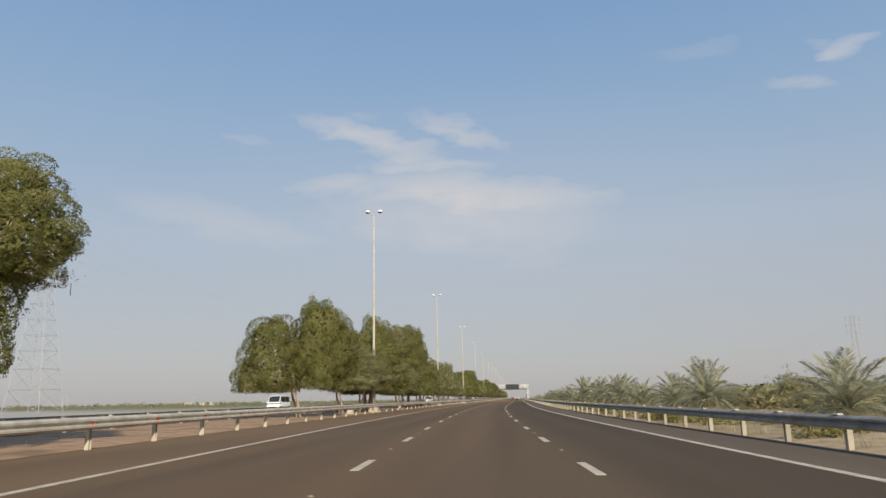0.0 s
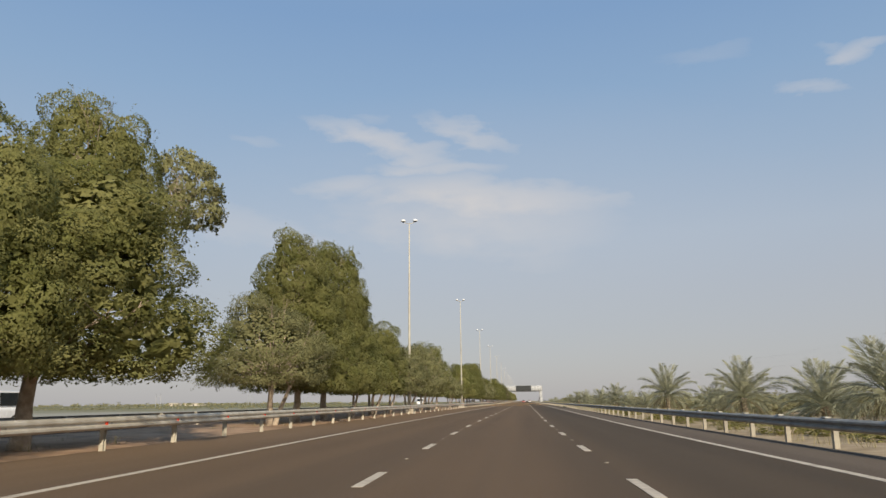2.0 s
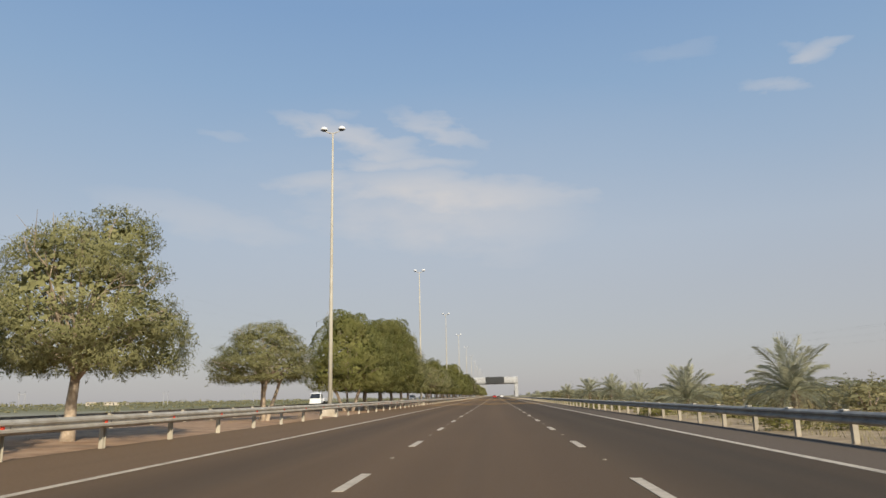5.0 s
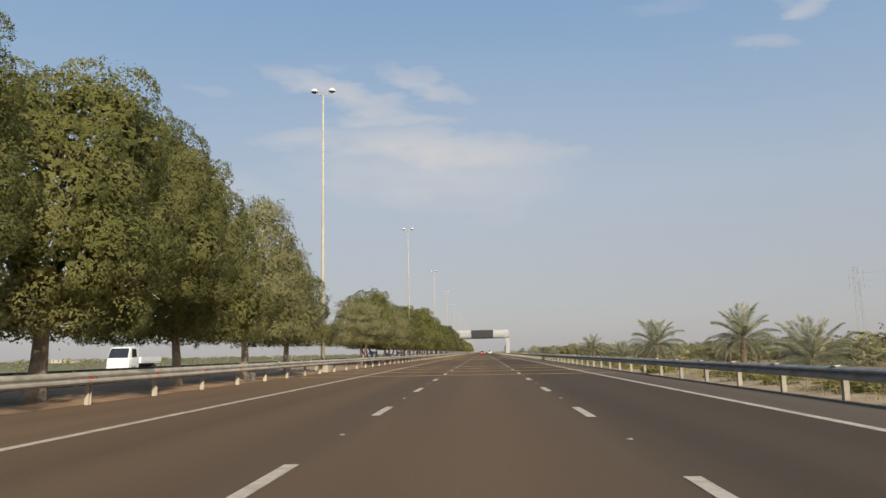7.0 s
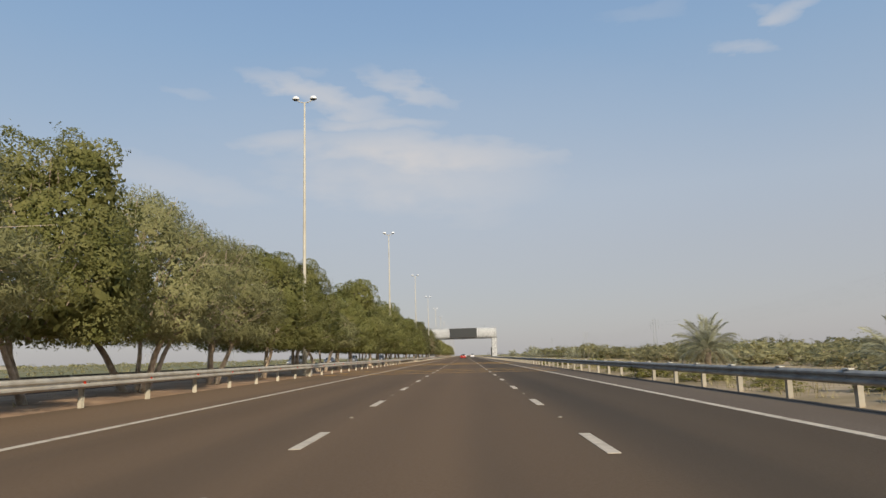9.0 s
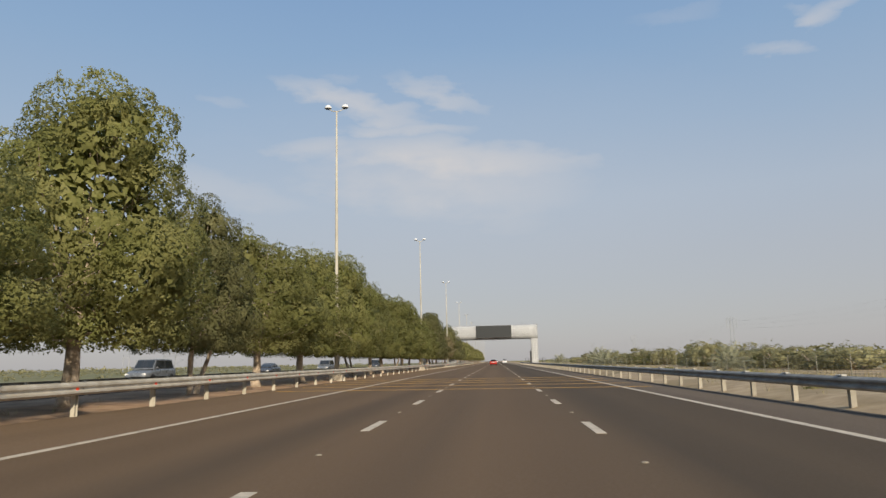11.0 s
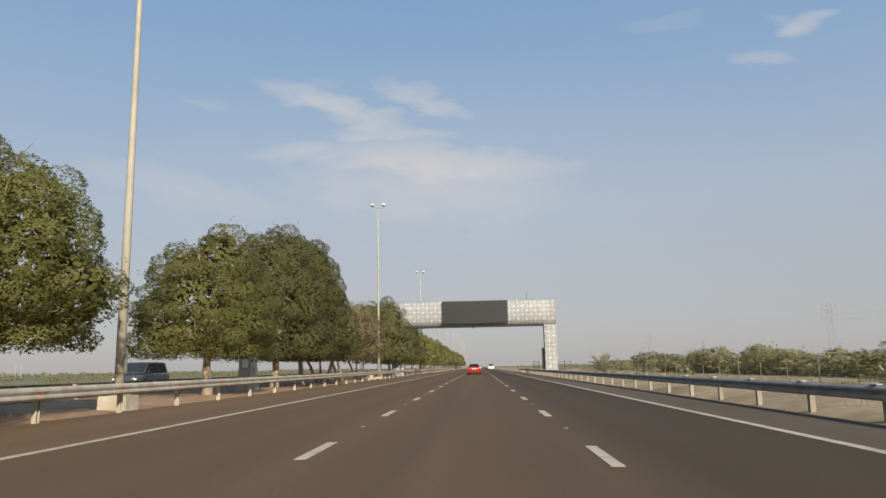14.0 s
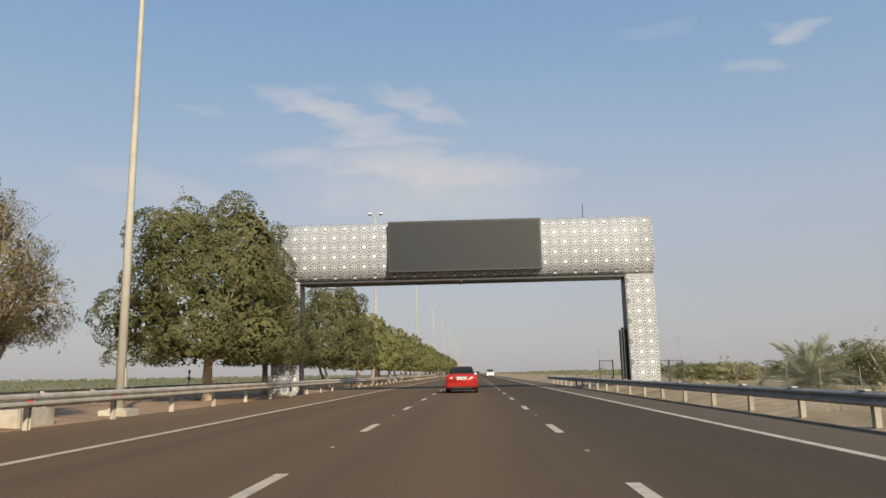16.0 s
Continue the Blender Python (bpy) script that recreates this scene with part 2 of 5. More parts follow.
M_STUD = mat("dusty road stud", (0.18, 0.15, 0.11), (0.23, 0.195, 0.145), 20, 0.7)
M_LATTICE = mat("weathered lattice steel", (0.30, 0.31, 0.33), (0.37, 0.38, 0.40), 0.5, 0.7, metal=0.1, spec=0.2)
M_VERGE = mat("yellow-green verge leaves", (0.21, 0.205, 0.06), (0.30, 0.27, 0.10), 0.7, 0.7, island=0.18, objrand=0.2, translucent=0.42, spec=0.15)
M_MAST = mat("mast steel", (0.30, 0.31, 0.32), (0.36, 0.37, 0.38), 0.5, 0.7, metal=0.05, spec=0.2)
M_WIRE = mat("grey wire", (0.30, 0.30, 0.30), (0.36, 0.36, 0.36), 2, 0.6, metal=0.2)
M_RED = mat("red car paint", (0.40, 0.022, 0.016), (0.44, 0.028, 0.019), 2, 0.22, metal=0.25, spec=0.6)
M_CARWHITE = mat("white car paint", (0.78, 0.78, 0.77), (0.74, 0.74, 0.73), 2, 0.25, spec=0.6)
M_GREYCAR = mat("grey car paint", (0.17, 0.18, 0.19), (0.20, 0.21, 0.22), 2, 0.3, metal=0.4)
M_DARKCAR = mat("dark grey car paint", (0.05, 0.055, 0.065), (0.065, 0.07, 0.08), 2, 0.28, spec=0.6)
M_GLASS = mat("tinted car glass", (0.02, 0.024, 0.027), (0.028, 0.03, 0.033), 2, 0.08, spec=0.8)
M_TYRE = mat("tyre rubber", (0.018, 0.018, 0.018), (0.028, 0.027, 0.026), 20, 0.85)
M_RIM = mat("alloy rim", (0.45, 0.45, 0.46), (0.52, 0.52, 0.53), 6, 0.35, metal=0.7)
M_TAIL = mat("red tail lamp", (0.55, 0.02, 0.015), (0.62, 0.03, 0.02), 6, 0.2, spec=0.7)
M_CLEARLAMP = mat("clear lamp lens", (0.72, 0.70, 0.66), (0.78, 0.76, 0.72), 6, 0.15, spec=0.7)
M_PLATE = mat("white plate", (0.75, 0.74, 0.70), (0.70, 0.69, 0.66), 8, 0.5)
M_CHROME = mat("bright trim", (0.62, 0.60, 0.57), (0.68, 0.66, 0.62), 6, 0.2, metal=0.8)


def fade_to_haze(m):
    """West of the motorway the scrub fades southwards, with a ragged edge, into a pale tone that stands in for haze."""
    m = m.copy()
    m.name = "scrub field and pale salt flat"
    t = m.node_tree
    b = t.nodes["Principled BSDF"]
    old = b.inputs["Base Color"].links[0].from_socket
    co = t.nodes.new("ShaderNodeTexCoord")
    sp = t.nodes.new("ShaderNodeSeparateXYZ")
    t.links.new(co.outputs["Object"], sp.inputs[0])
    nz = t.nodes.new("ShaderNodeTexNoise")
    nz.inputs["Scale"].default_value, nz.inputs["Detail"].default_value = 0.018, 8.0
    t.links.new(co.outputs["Object"], nz.inputs["Vector"])
    shift = t.nodes.new("ShaderNodeMath")
    shift.operation = "MULTIPLY_ADD"
    shift.inputs[1].default_value = 420.0
    t.links.new(nz.outputs[0], shift.inputs[0])
    t.links.new(sp.outputs[1], shift.inputs[2])
    edge = t.nodes.new("ShaderNodeMapRange")
    edge.interpolation_type = "SMOOTHSTEP"
    edge.inputs[1].default_value, edge.inputs[2].default_value = 330.0, 480.0
    t.links.new(shift.outputs[0], edge.inputs[0])
    mx = t.nodes.new("ShaderNodeMix")
    mx.data_type = "RGBA"
    mx.inputs[6].default_value = (0.37, 0.35, 0.32, 1)
    t.links.new(edge.outputs[0], mx.inputs[0])
    t.links.new(old, mx.inputs[7])
    t.links.new(mx.outputs[2], b.inputs["Base Color"])
    return m


M_FIELD_HAZE = fade_to_haze(M_FIELD)


def lane_wear_and_glare(m):
    """The outer lane is greyer and darker from heavy traffic than the dusty inner lanes, whose browner tone also holds
    a windscreen reflection; darker wheel tracks run along each lane.
    """
    t = m.node_tree
    b = t.nodes["Principled BSDF"]
    col = b.inputs["Base Color"].links[0].from_socket
    co = t.nodes.new("ShaderNodeTexCoord")
    sp = t.nodes.new("ShaderNodeSeparateXYZ")
    t.links.new(co.outputs["Object"], sp.inputs[0])

    def calc(op, a, c=0.0):
        nd = t.nodes.new("ShaderNodeMath")
        nd.operation = op
        for i, v in enumerate((a, c)):
            if isinstance(v, float):
                nd.inputs[i].default_value = v
            else:
                t.links.new(v, nd.inputs[i])
        return nd.outputs[0]

    u = calc("MAXIMUM", calc("SUBTRACT", 103.4, sp.outputs[1]), 0.0)
    x = calc("SUBTRACT", sp.outputs[0], calc("MULTIPLY", calc("MULTIPLY", u, u), 0.000312))
    side = t.nodes.new("ShaderNodeMapRange")
    side.interpolation_type = "SMOOTHSTEP"
    side.inputs[1].default_value, side.inputs[2].default_value = 0.2, 3.3
    t.links.new(x, side.inputs[0])
    wheel_track = calc("MULTIPLY", calc("ADD", calc("COSINE", calc("MULTIPLY", calc("ADD", x, 0.92), 3.44)), 1.0), 0.5)
    nz = t.nodes.new("ShaderNodeTexNoise")
    nz.inputs["Scale"].default_value = 0.12
    t.links.new(co.outputs["Object"], nz.inputs["Vector"])
    for fac, tone in ((side.outputs[0], (0.62, 0.68, 0.74, 1)), (calc("MULTIPLY", wheel_track, nz.outputs[0]), (0.80, 0.81, 0.83, 1))):
        mx = t.nodes.new("ShaderNodeMix")
        mx.data_type, mx.blend_type = "RGBA", "MULTIPLY"
        t.links.new(fac, mx.inputs[0])
        t.links.new(col, mx.inputs[6])
        mx.inputs[7].default_value = tone
        col = mx.outputs[2]
    t.links.new(col, b.inputs["Base Color"])


lane_wear_and_glare(M_LANE)


def screen_pattern():
    """Pierced metal screen: pale rings of lace round a staggered grid of rosettes, on a greyer ground."""
    m = bpy.data.materials.new("pierced pale metal screen")
    m.use_nodes = True
    t = m.node_tree
    b = t.nodes["Principled BSDF"]
    co = t.nodes.new("ShaderNodeTexCoord")
    sp = t.nodes.new("ShaderNodeSeparateXYZ")
    t.links.new(co.outputs["Object"], sp.inputs[0])

    def calc(op, a, c=0.0):
        nd = t.nodes.new("ShaderNodeMath")
        nd.operation = op
        for i, v in enumerate((a, c)):
            if isinstance(v, float):
                nd.inputs[i].default_value = v
            else:
                t.links.new(v, nd.inputs[i])
        return nd.outputs[0]

    def off(v, start, period):
        f = calc("FRACT", calc("ADD", calc("DIVIDE", calc("SUBTRACT", v, start), period), 100.5))
        return calc("MULTIPLY", calc("SUBTRACT", f, 0.5), period)

    def band(v, mid, half):
        return calc("MAXIMUM", calc("SUBTRACT", 1.0, calc("DIVIDE", calc("ABSOLUTE", calc("SUBTRACT", v, mid)), half)), 0.0)

    lace = None
    for x0, z0, rings in ((-11.6, 6.92, ((0.212, 0.034, 0.0), (0.28, 0.045, 10.0), (0.375, 0.05, 12.0), (0.50, 0.045, 20.0))), (-10.995, 7.52, ((0.212, 0.034, 0.0), (0.28, 0.045, 10.0), (0.375, 0.05, 12.0), (0.50, 0.045, 20.0))),
                          (-10.995, 6.92, ((0.045, 0.045, 0.0), (0.15, 0.04, 8.0))), (-11.6, 7.52, ((0.045, 0.045, 0.0), (0.15, 0.04, 8.0)))):
        fx, fz = off(sp.outputs[0], x0, 1.21), off(sp.outputs[2], z0, 1.2)
        d = calc("SQRT", calc("ADD", calc("MULTIPLY", fx, fx), calc("MULTIPLY", fz, fz)))
        ang = calc("ARCTAN2", fz, fx)
        for radius, half, petals in rings:
            dots = calc("ADD", calc("MULTIPLY", calc("COSINE", calc("MULTIPLY", ang, petals)), 0.65), 0.45)
            piece = calc("MULTIPLY", band(d, radius, half), calc("MAXIMUM", dots, 0.0))
            lace = piece if lace is None else calc("MAXIMUM", lace, piece)
    lace = calc("MINIMUM", calc("MULTIPLY", lace, 1.6), 1.0)
    nz = t.nodes.new("ShaderNodeTexNoise")
    nz.inputs["Scale"].default_value = 0.6
    t.links.new(co.outputs["Object"], nz.inputs["Vector"])
    mx = t.nodes.new("ShaderNodeMix")
    mx.data_type = "RGBA"
    mx.inputs[6].default_value, mx.inputs[7].default_value = (0.205, 0.209, 0.211, 1), (0.50, 0.507, 0.508, 1)
    t.links.new(lace, mx.inputs[0])
    hs = t.nodes.new("ShaderNodeHueSaturation")
    vr = t.nodes.new("ShaderNodeMapRange")
    vr.inputs[3].default_value, vr.inputs[4].default_value = 0.88, 1.1
    t.links.new(nz.outputs[0], vr.inputs[0])
    t.links.new(vr.outputs[0], hs.inputs["Value"])
    t.links.new(mx.outputs[2], hs.inputs["Color"])
    t.links.new(hs.outputs[0], b.inputs["Base Color"])
    b.inputs["Roughness"].default_value = 0.55
    bp = t.nodes.new("ShaderNodeBump")
    bp.inputs["Strength"].default_value, bp.inputs["Distance"].default_value = 0.4, 0.02
    t.links.new(lace, bp.inputs["Height"])
    t.links.new(bp.outputs[0], b.inputs["Normal"])
    return m


M_PATTERN = screen_pattern()

# ---------------------------------------------------------------- building helpers


def cx(y):
    """Sideways shift of the carriageway, which swings gently to its right before it runs straight."""
    u = max(103.4 - y, 0.0)
    return 0.000312 * u * u


def along(x, y, z=0.0):
    """A place given by its distance from the middle lane's centre line; with the heading there."""
    u = max(103.4 - y, 0.0)
    return Matrix.Translation((x + cx(y), y, z)) @ Matrix.Rotation(math.atan(0.000624 * u), 4, "Z")


def mesh_of(name, bm, material, smooth=False):
    me = bpy.data.meshes.new(name)
    bm.to_mesh(me)
    bm.free()
    me.materials.append(material)
    if smooth:
        me.shade_smooth()
    return me


def put(name, me, parent=None, m=None, label=""):
    ob = new(name, me)
    if parent is not None:
        ob.parent = parent
    if m is not None:
        ob.matrix_basis = m
    if label:
        ob["label"] = label
    return ob


def part(name, bm, material, parent, label="", smooth=False):
    return put(name, mesh_of(name, bm, material, smooth), parent, None, label)


def thing(name, m, label, category, group="", kind=""):
    ob = new(name)
    ob.matrix_basis = m
    ob.empty_display_size = 0.3
    return tagged(ob, label, category, group, kind)


def add_box(bm, lo, hi, bevel=0.0):
    r = bmesh.ops.create_cube(bm, size=1)
    for v in r["verts"]:
        v.co = [lo[i] + (v.co[i] + 0.5) * (hi[i] - lo[i]) for i in range(3)]
    if bevel:
        edges = list({e for v in r["verts"] for e in v.link_edges})
        bmesh.ops.bevel(bm, geom=edges, offset=bevel, segments=2, affect="EDGES", clamp_overlap=True)
    return bm


def box(lo, hi, bevel=0.0):
    return add_box(bmesh.new(), lo, hi, bevel)


def add_tube(bm, pts, radii, sides=8, cap=True):
    """A round limb along points, with a radius for each."""
    rings = []
    for i, p in enumerate(pts):
        p = Vector(p)
        d = (Vector(pts[min(i + 1, len(pts) - 1)]) - Vector(pts[max(i - 1, 0)])).normalized()
        side = d.cross(Vector((0.0, 1.0, 0.0)) if abs(d.y) < 0.9 else Vector((1.0, 0.0, 0.0))).normalized()
        up = side.cross(d)
        rings.append([bm.verts.new(p + (side * math.cos(2 * math.pi * k / sides) + up * math.sin(2 * math.pi * k / sides)) * radii[i]) for k in range(sides)])
    for a, b in zip(rings, rings[1:]):
        for k in range(sides):
            bm.faces.new((a[k], a[(k + 1) % sides], b[(k + 1) % sides], b[k]))
    if cap:
        bm.faces.new(rings[0][::-1])
        bm.faces.new(rings[-1])
    return bm


def tube(pts, radii, sides=8, cap=True):
    return add_tube(bmesh.new(), pts, radii, sides, cap)


def sweep(profile, ys, closed=False):
    """A strip or bar with an (x, z) profile that follows the carriageway."""
    bm = bmesh.new()
    rows = []
    for y in ys:
        s = cx(y)
        rows.append([bm.verts.new((x + s, y, z)) for x, z in profile])
    n = len(profile)
    for a, b in zip(rows, rows[1:]):
        for k in range(n if closed else n - 1):
            bm.faces.new((a[k], a[(k + 1) % n], b[(k + 1) % n], b[k]))
    if closed:
        bm.faces.new(rows[0])
        bm.faces.new(rows[-1][::-1])
    bmesh.ops.recalc_face_normals(bm, faces=bm.faces)
    return bm


def stations(a, b, step):
    n = max(1, round((b - a) / step))
    return [a + (b - a) * i / n for i in range(n + 1)]


def spaced(anchors, step):
    """Even places at about this step that pass through the anchors."""
    out = []
    for a, b in zip(anchors, anchors[1:]):
        n = max(1, round((b - a) / step))
        out += [a + (b - a) * i / n for i in range(n)]
    return out + [anchors[-1]]


def from_arrays(name, verts, quads, material, normals=None):
    me = bpy.data.meshes.new(name)
    me.vertices.add(len(verts))
    me.vertices.foreach_set("co", np.ascontiguousarray(verts, dtype=np.float32).ravel())
    k = quads.shape[1]
    me.loops.add(quads.size)
    me.loops.foreach_set("vertex_index", np.ascontiguousarray(quads, dtype=np.int32).ravel())
    me.polygons.add(len(quads))
    me.polygons.foreach_set("loop_start", np.arange(0, quads.size, k, dtype=np.int32))
    me.polygons.foreach_set("loop_total", np.full(len(quads), k, dtype=np.int32))
    me.update(calc_edges=True)
    me.materials.append(material)
    if normals is not None:
        me.polygons.foreach_set("use_smooth", np.ones(len(quads), dtype=bool))
        me.normals_split_custom_set_from_vertices(normals.tolist())
    return me


def leaf_quads(p, nrm, length, width, rng, droop=0.0, spread=0.55):
    """Pointed leaves at p, facing about nrm. Returns vertices, faces and the rounded normals of the spray they sit on."""
    n = len(p)
    out = nrm / (np.linalg.norm(nrm, axis=1, keepdims=True) + 1e-9)
    nrm = out + rng.normal(0, spread, (n, 3))
    nrm /= np.linalg.norm(nrm, axis=1, keepdims=True) + 1e-9
    t = np.cross(nrm, rng.normal(0, 1, (n, 3)))
    t[:, 2] -= droop
    t /= np.linalg.norm(t, axis=1, keepdims=True) + 1e-9
    s = np.cross(nrm, t)
    s /= np.linalg.norm(s, axis=1, keepdims=True) + 1e-9
    L = (length * rng.uniform(0.6, 1.25, (n, 1)))
    Wd = (width * rng.uniform(0.6, 1.25, (n, 1)))
    v = np.stack([p - t * L * 0.5, p - s * Wd * 0.5 + nrm * Wd * 0.12, p + t * L * 0.5, p + s * Wd * 0.5 + nrm * Wd * 0.12], 1).reshape(-1, 3)
    soft = out + 0.45 * nrm
    soft /= np.linalg.norm(soft, axis=1, keepdims=True) + 1e-9
    return v, np.arange(4 * n).reshape(-1, 4), np.repeat(soft, 4, axis=0)


def joined_leaves(name, groups, material):
    """One mesh from several lots of leaves, pointed ones and broader ones."""
    v, q, nn, base = [], [], [], 0
    for gv, gq, gn in groups:
        v.append(gv)
        q.append((gq if gq.shape[1] == 3 else np.concatenate([gq[:, :3], gq[:, [0, 2, 3]]])) + base)
        nn.append(gn)
        base += len(gv)
    return from_arrays(name, np.concatenate(v), np.concatenate(q), material, np.concatenate(nn))


def leaf_blades(p, nrm, length, width, rng, droop=0.0, spread=0.55, soft_by=0.25):
    """Small three-cornered leaves at p, facing about nrm."""
    n = len(p)
    out = nrm / (np.linalg.norm(nrm, axis=1, keepdims=True) + 1e-9)
    face = out + rng.normal(0, spread, (n, 3))
    face /= np.linalg.norm(face, axis=1, keepdims=True) + 1e-9
    t = np.cross(face, rng.normal(0, 1, (n, 3)))
    t[:, 2] -= droop
    t /= np.linalg.norm(t, axis=1, keepdims=True) + 1e-9
    s = np.cross(face, t)
    s /= np.linalg.norm(s, axis=1, keepdims=True) + 1e-9
    L = length * rng.uniform(0.6, 1.3, (n, 1))
    W = width * rng.uniform(0.6, 1.3, (n, 1))
    v = np.stack([p - t * L * 0.4 + s * W * 0.5, p - t * L * 0.4 - s * W * 0.5, p + t * L * 0.6], 1).reshape(-1, 3)
    soft = out + soft_by * face
    soft /= np.linalg.norm(soft, axis=1, keepdims=True) + 1e-9
    return v, np.arange(3 * n).reshape(-1, 3), np.repeat(soft, 3, axis=0)

# ---------------------------------------------------------------- ground and carriageways


def ground_sheet():
    xs = (-4500, -900, -200, -60, -38, 30, 120, 400, 1200, 4500)
    ys = (-300, 0, 200, 400, 600, 900, 1600, 4900)
    bm = bmesh.new()
    grid = [[bm.verts.new((x, y, -0.06)) for x in xs] for y in ys]
    for a, b in zip(grid, grid[1:]):
        for k in range(len(xs) - 1):
            f = bm.faces.new((a[k], a[k + 1], b[k + 1], b[k]))
            far_side = xs[k] < -38
            f.material_index = 2 if far_side else 1 if xs[k] >= 30 else 0
    me = mesh_of("ground", bm, M_SAND)
    me.materials.append(M_FIELD)
    me.materials.append(M_FIELD_HAZE)
    return tagged(put("ground", me), "flat sandy desert ground with scrub fields beyond", "ground", kind="structure")


ground_sheet()

Y_RUN = stations(-60, 110, 6) + [150, 250, 400, 700, 1100, 2000, 3600]


def strip(name, x0, x1, z, material, label, category, skirt=0.3):
    bm = sweep([(x0, z - skirt), (x0, z), (x1, z), (x1, z - skirt)], Y_RUN)
    return tagged(put(name, mesh_of(name, bm, material)), label, category, kind="structure")


road = strip("road", -6.10, 5.22, 0.0, M_LANE, "worn brown-grey asphalt motorway with three lanes", "road")
strip("road_shoulder_left", -10.05, -6.10, 0.0, M_SHOULDER, "dusty brown asphalt shoulder beside the median", "road shoulder")
strip("road_shoulder_right", 5.22, 6.86, 0.0, M_SHOULDER_R, "dusty brown asphalt shoulder at the outer edge", "road shoulder")
strip("road_opposite", -34.5, -18.6, -0.01, M_FARROAD, "grey asphalt carriageway of the opposite direction", "road")
tagged(put("kerb", mesh_of("kerb", sweep([(6.86, -0.1), (6.86, 0.006), (6.92, 0.016), (7.02, 0.016), (7.10, 0.0), (7.10, -0.1)], Y_RUN), M_SHOULDER_R)),
       "low dusty asphalt lip along the outer shoulder", "kerb", kind="structure")
for x in (-6.02, 5.14):
    bm = sweep([(x - 0.085, 0.0), (x - 0.085, 0.005), (x + 0.085, 0.005), (x + 0.085, 0.0)], Y_RUN)
    put("edge_line", mesh_of("edge_line", bm, M_PAINT), road, label="solid white edge line")
for x in (-33.2, -20.0):
    bm = sweep([(x - 0.08, -0.01), (x - 0.08, -0.003), (x + 0.08, -0.003), (x + 0.08, -0.01)], Y_RUN)
    tagged(put("road_line_opposite", mesh_of("road_line_opposite", bm, M_PAINT)), "solid white edge line of the opposite carriageway", "road line", kind="structure")


def rough_strip(name, x0, x1, y0, y1, nx, step, height, material, label, category, seed):
    """A strip of loose ground, thin at both edges and uneven between."""
    rows = []
    for y in stations(y0, y1, step):
        row = []
        for i in range(nx + 1):
            f = i / nx
            x = x0 + (x1 - x0) * f
            edge = (math.sin(math.pi * f) ** 0.6 if 0 < f < 1 else 0.0) * max(0.0, min(1.0, (y - y0) / 14, (y1 - y) / 14))
            z = -0.055 + edge * height(f) * (0.75 + 0.5 * noise.noise((x * 0.5 + seed, y * 0.22, seed))) + edge * 0.04 * noise.noise((x * 1.7, y * 0.9, seed + 3))
            row.append((x + cx(y), y, z))
        rows.append(row)
    v = np.array(rows, dtype=np.float32).reshape(-1, 3)
    m, k = len(rows), nx + 1
    i, j = np.meshgrid(np.arange(m - 1), np.arange(k - 1), indexing="ij")
    q = np.stack([i * k + j, i * k + j + 1, (i + 1) * k + j + 1, (i + 1) * k + j], -1).reshape(-1, 4)
    me = from_arrays(name, v, q, material)
    me.shade_smooth()
    return tagged(put(name, me), label, category, kind="structure")


rough_strip("median_soil", -18.6, -10.05, -40, 760, 10, 2.5, lambda f: 0.16, M_SOIL, "reddish brown bare soil of the tree-lined median", "soil", 2.0)
rough_strip("verge_sand", 7.10, 14.5, -40, 320, 10, 2.5, lambda f: 0.12, M_SAND, "pale sandy verge behind the guardrail", "sand verge", 7.0)
rough_strip("sand_bank", 7.10, 15.5, 304, 560, 10, 2.5, lambda f: 0.42 if f < 0.6 else 0.3, M_SAND, "low pale sand bank behind the guardrail", "sand bank", 11.0)

# lane dashes, studs and rumble strips
dash_bm = box((-0.075, 0.0, 0.0), (0.075, 2.0, 0.006))
DASH = mesh_of("lane_dash", dash_bm, M_PAINT)
stud_bm = bmesh.new()
bmesh.ops.create_cone(stud_bm, cap_ends=True, segments=8, radius1=0.048, radius2=0.032, depth=0.016)
STUD = mesh_of("road_stud", stud_bm, M_STUD)
for y in spaced((-12.4, 10.7, 18.7, 26.2, 43.5, 51.0, 74.3, 89.3, 97.9, 105.7, 183.6, 214.5, 230.1, 245.4, 313.8, 329.0, 343.8, 359.4, 381.9, 397.1, 405.0, 412.8, 444.4, 451.9, 475.9, 484.2, 554.0, 800.0), 7.7):
    for x, dy in ((-1.86, 1.0), (1.86, 0.0)):
        put("lane_dash", DASH, road, along(x, y + dy, 0.001))
        if y < 500:
            put("road_stud", STUD, road, along(x, y + dy - 3.1, 0.011))
for group in ((237.4, 244.0, 250.8, 257.9), (307.1, 312.4, 317.8), (347.3, 351.7, 356.2, 360.0, 364.6)):
    for y in group:
        bm = box((-9.3, -0.075, 0.0), (6.3, 0.075, 0.009))
        put("rumble_strip", mesh_of("rumble_strip", bm, M_YELLOW), road, Matrix.Translation((0, y, 0.002)) @ Matrix.Rotation(radians(-9.5), 4, "Z"), "thin yellow rumble strip")

# ---------------------------------------------------------------- guardrails

W_PROFILE = ((0.000, -0.155), (0.030, -0.140), (0.083, -0.100), (0.083, -0.055), (0.022, -0.015),
             (0.022, 0.015), (0.083, 0.055), (0.083, 0.100), (0.030, 0.140), (0.000, 0.155))


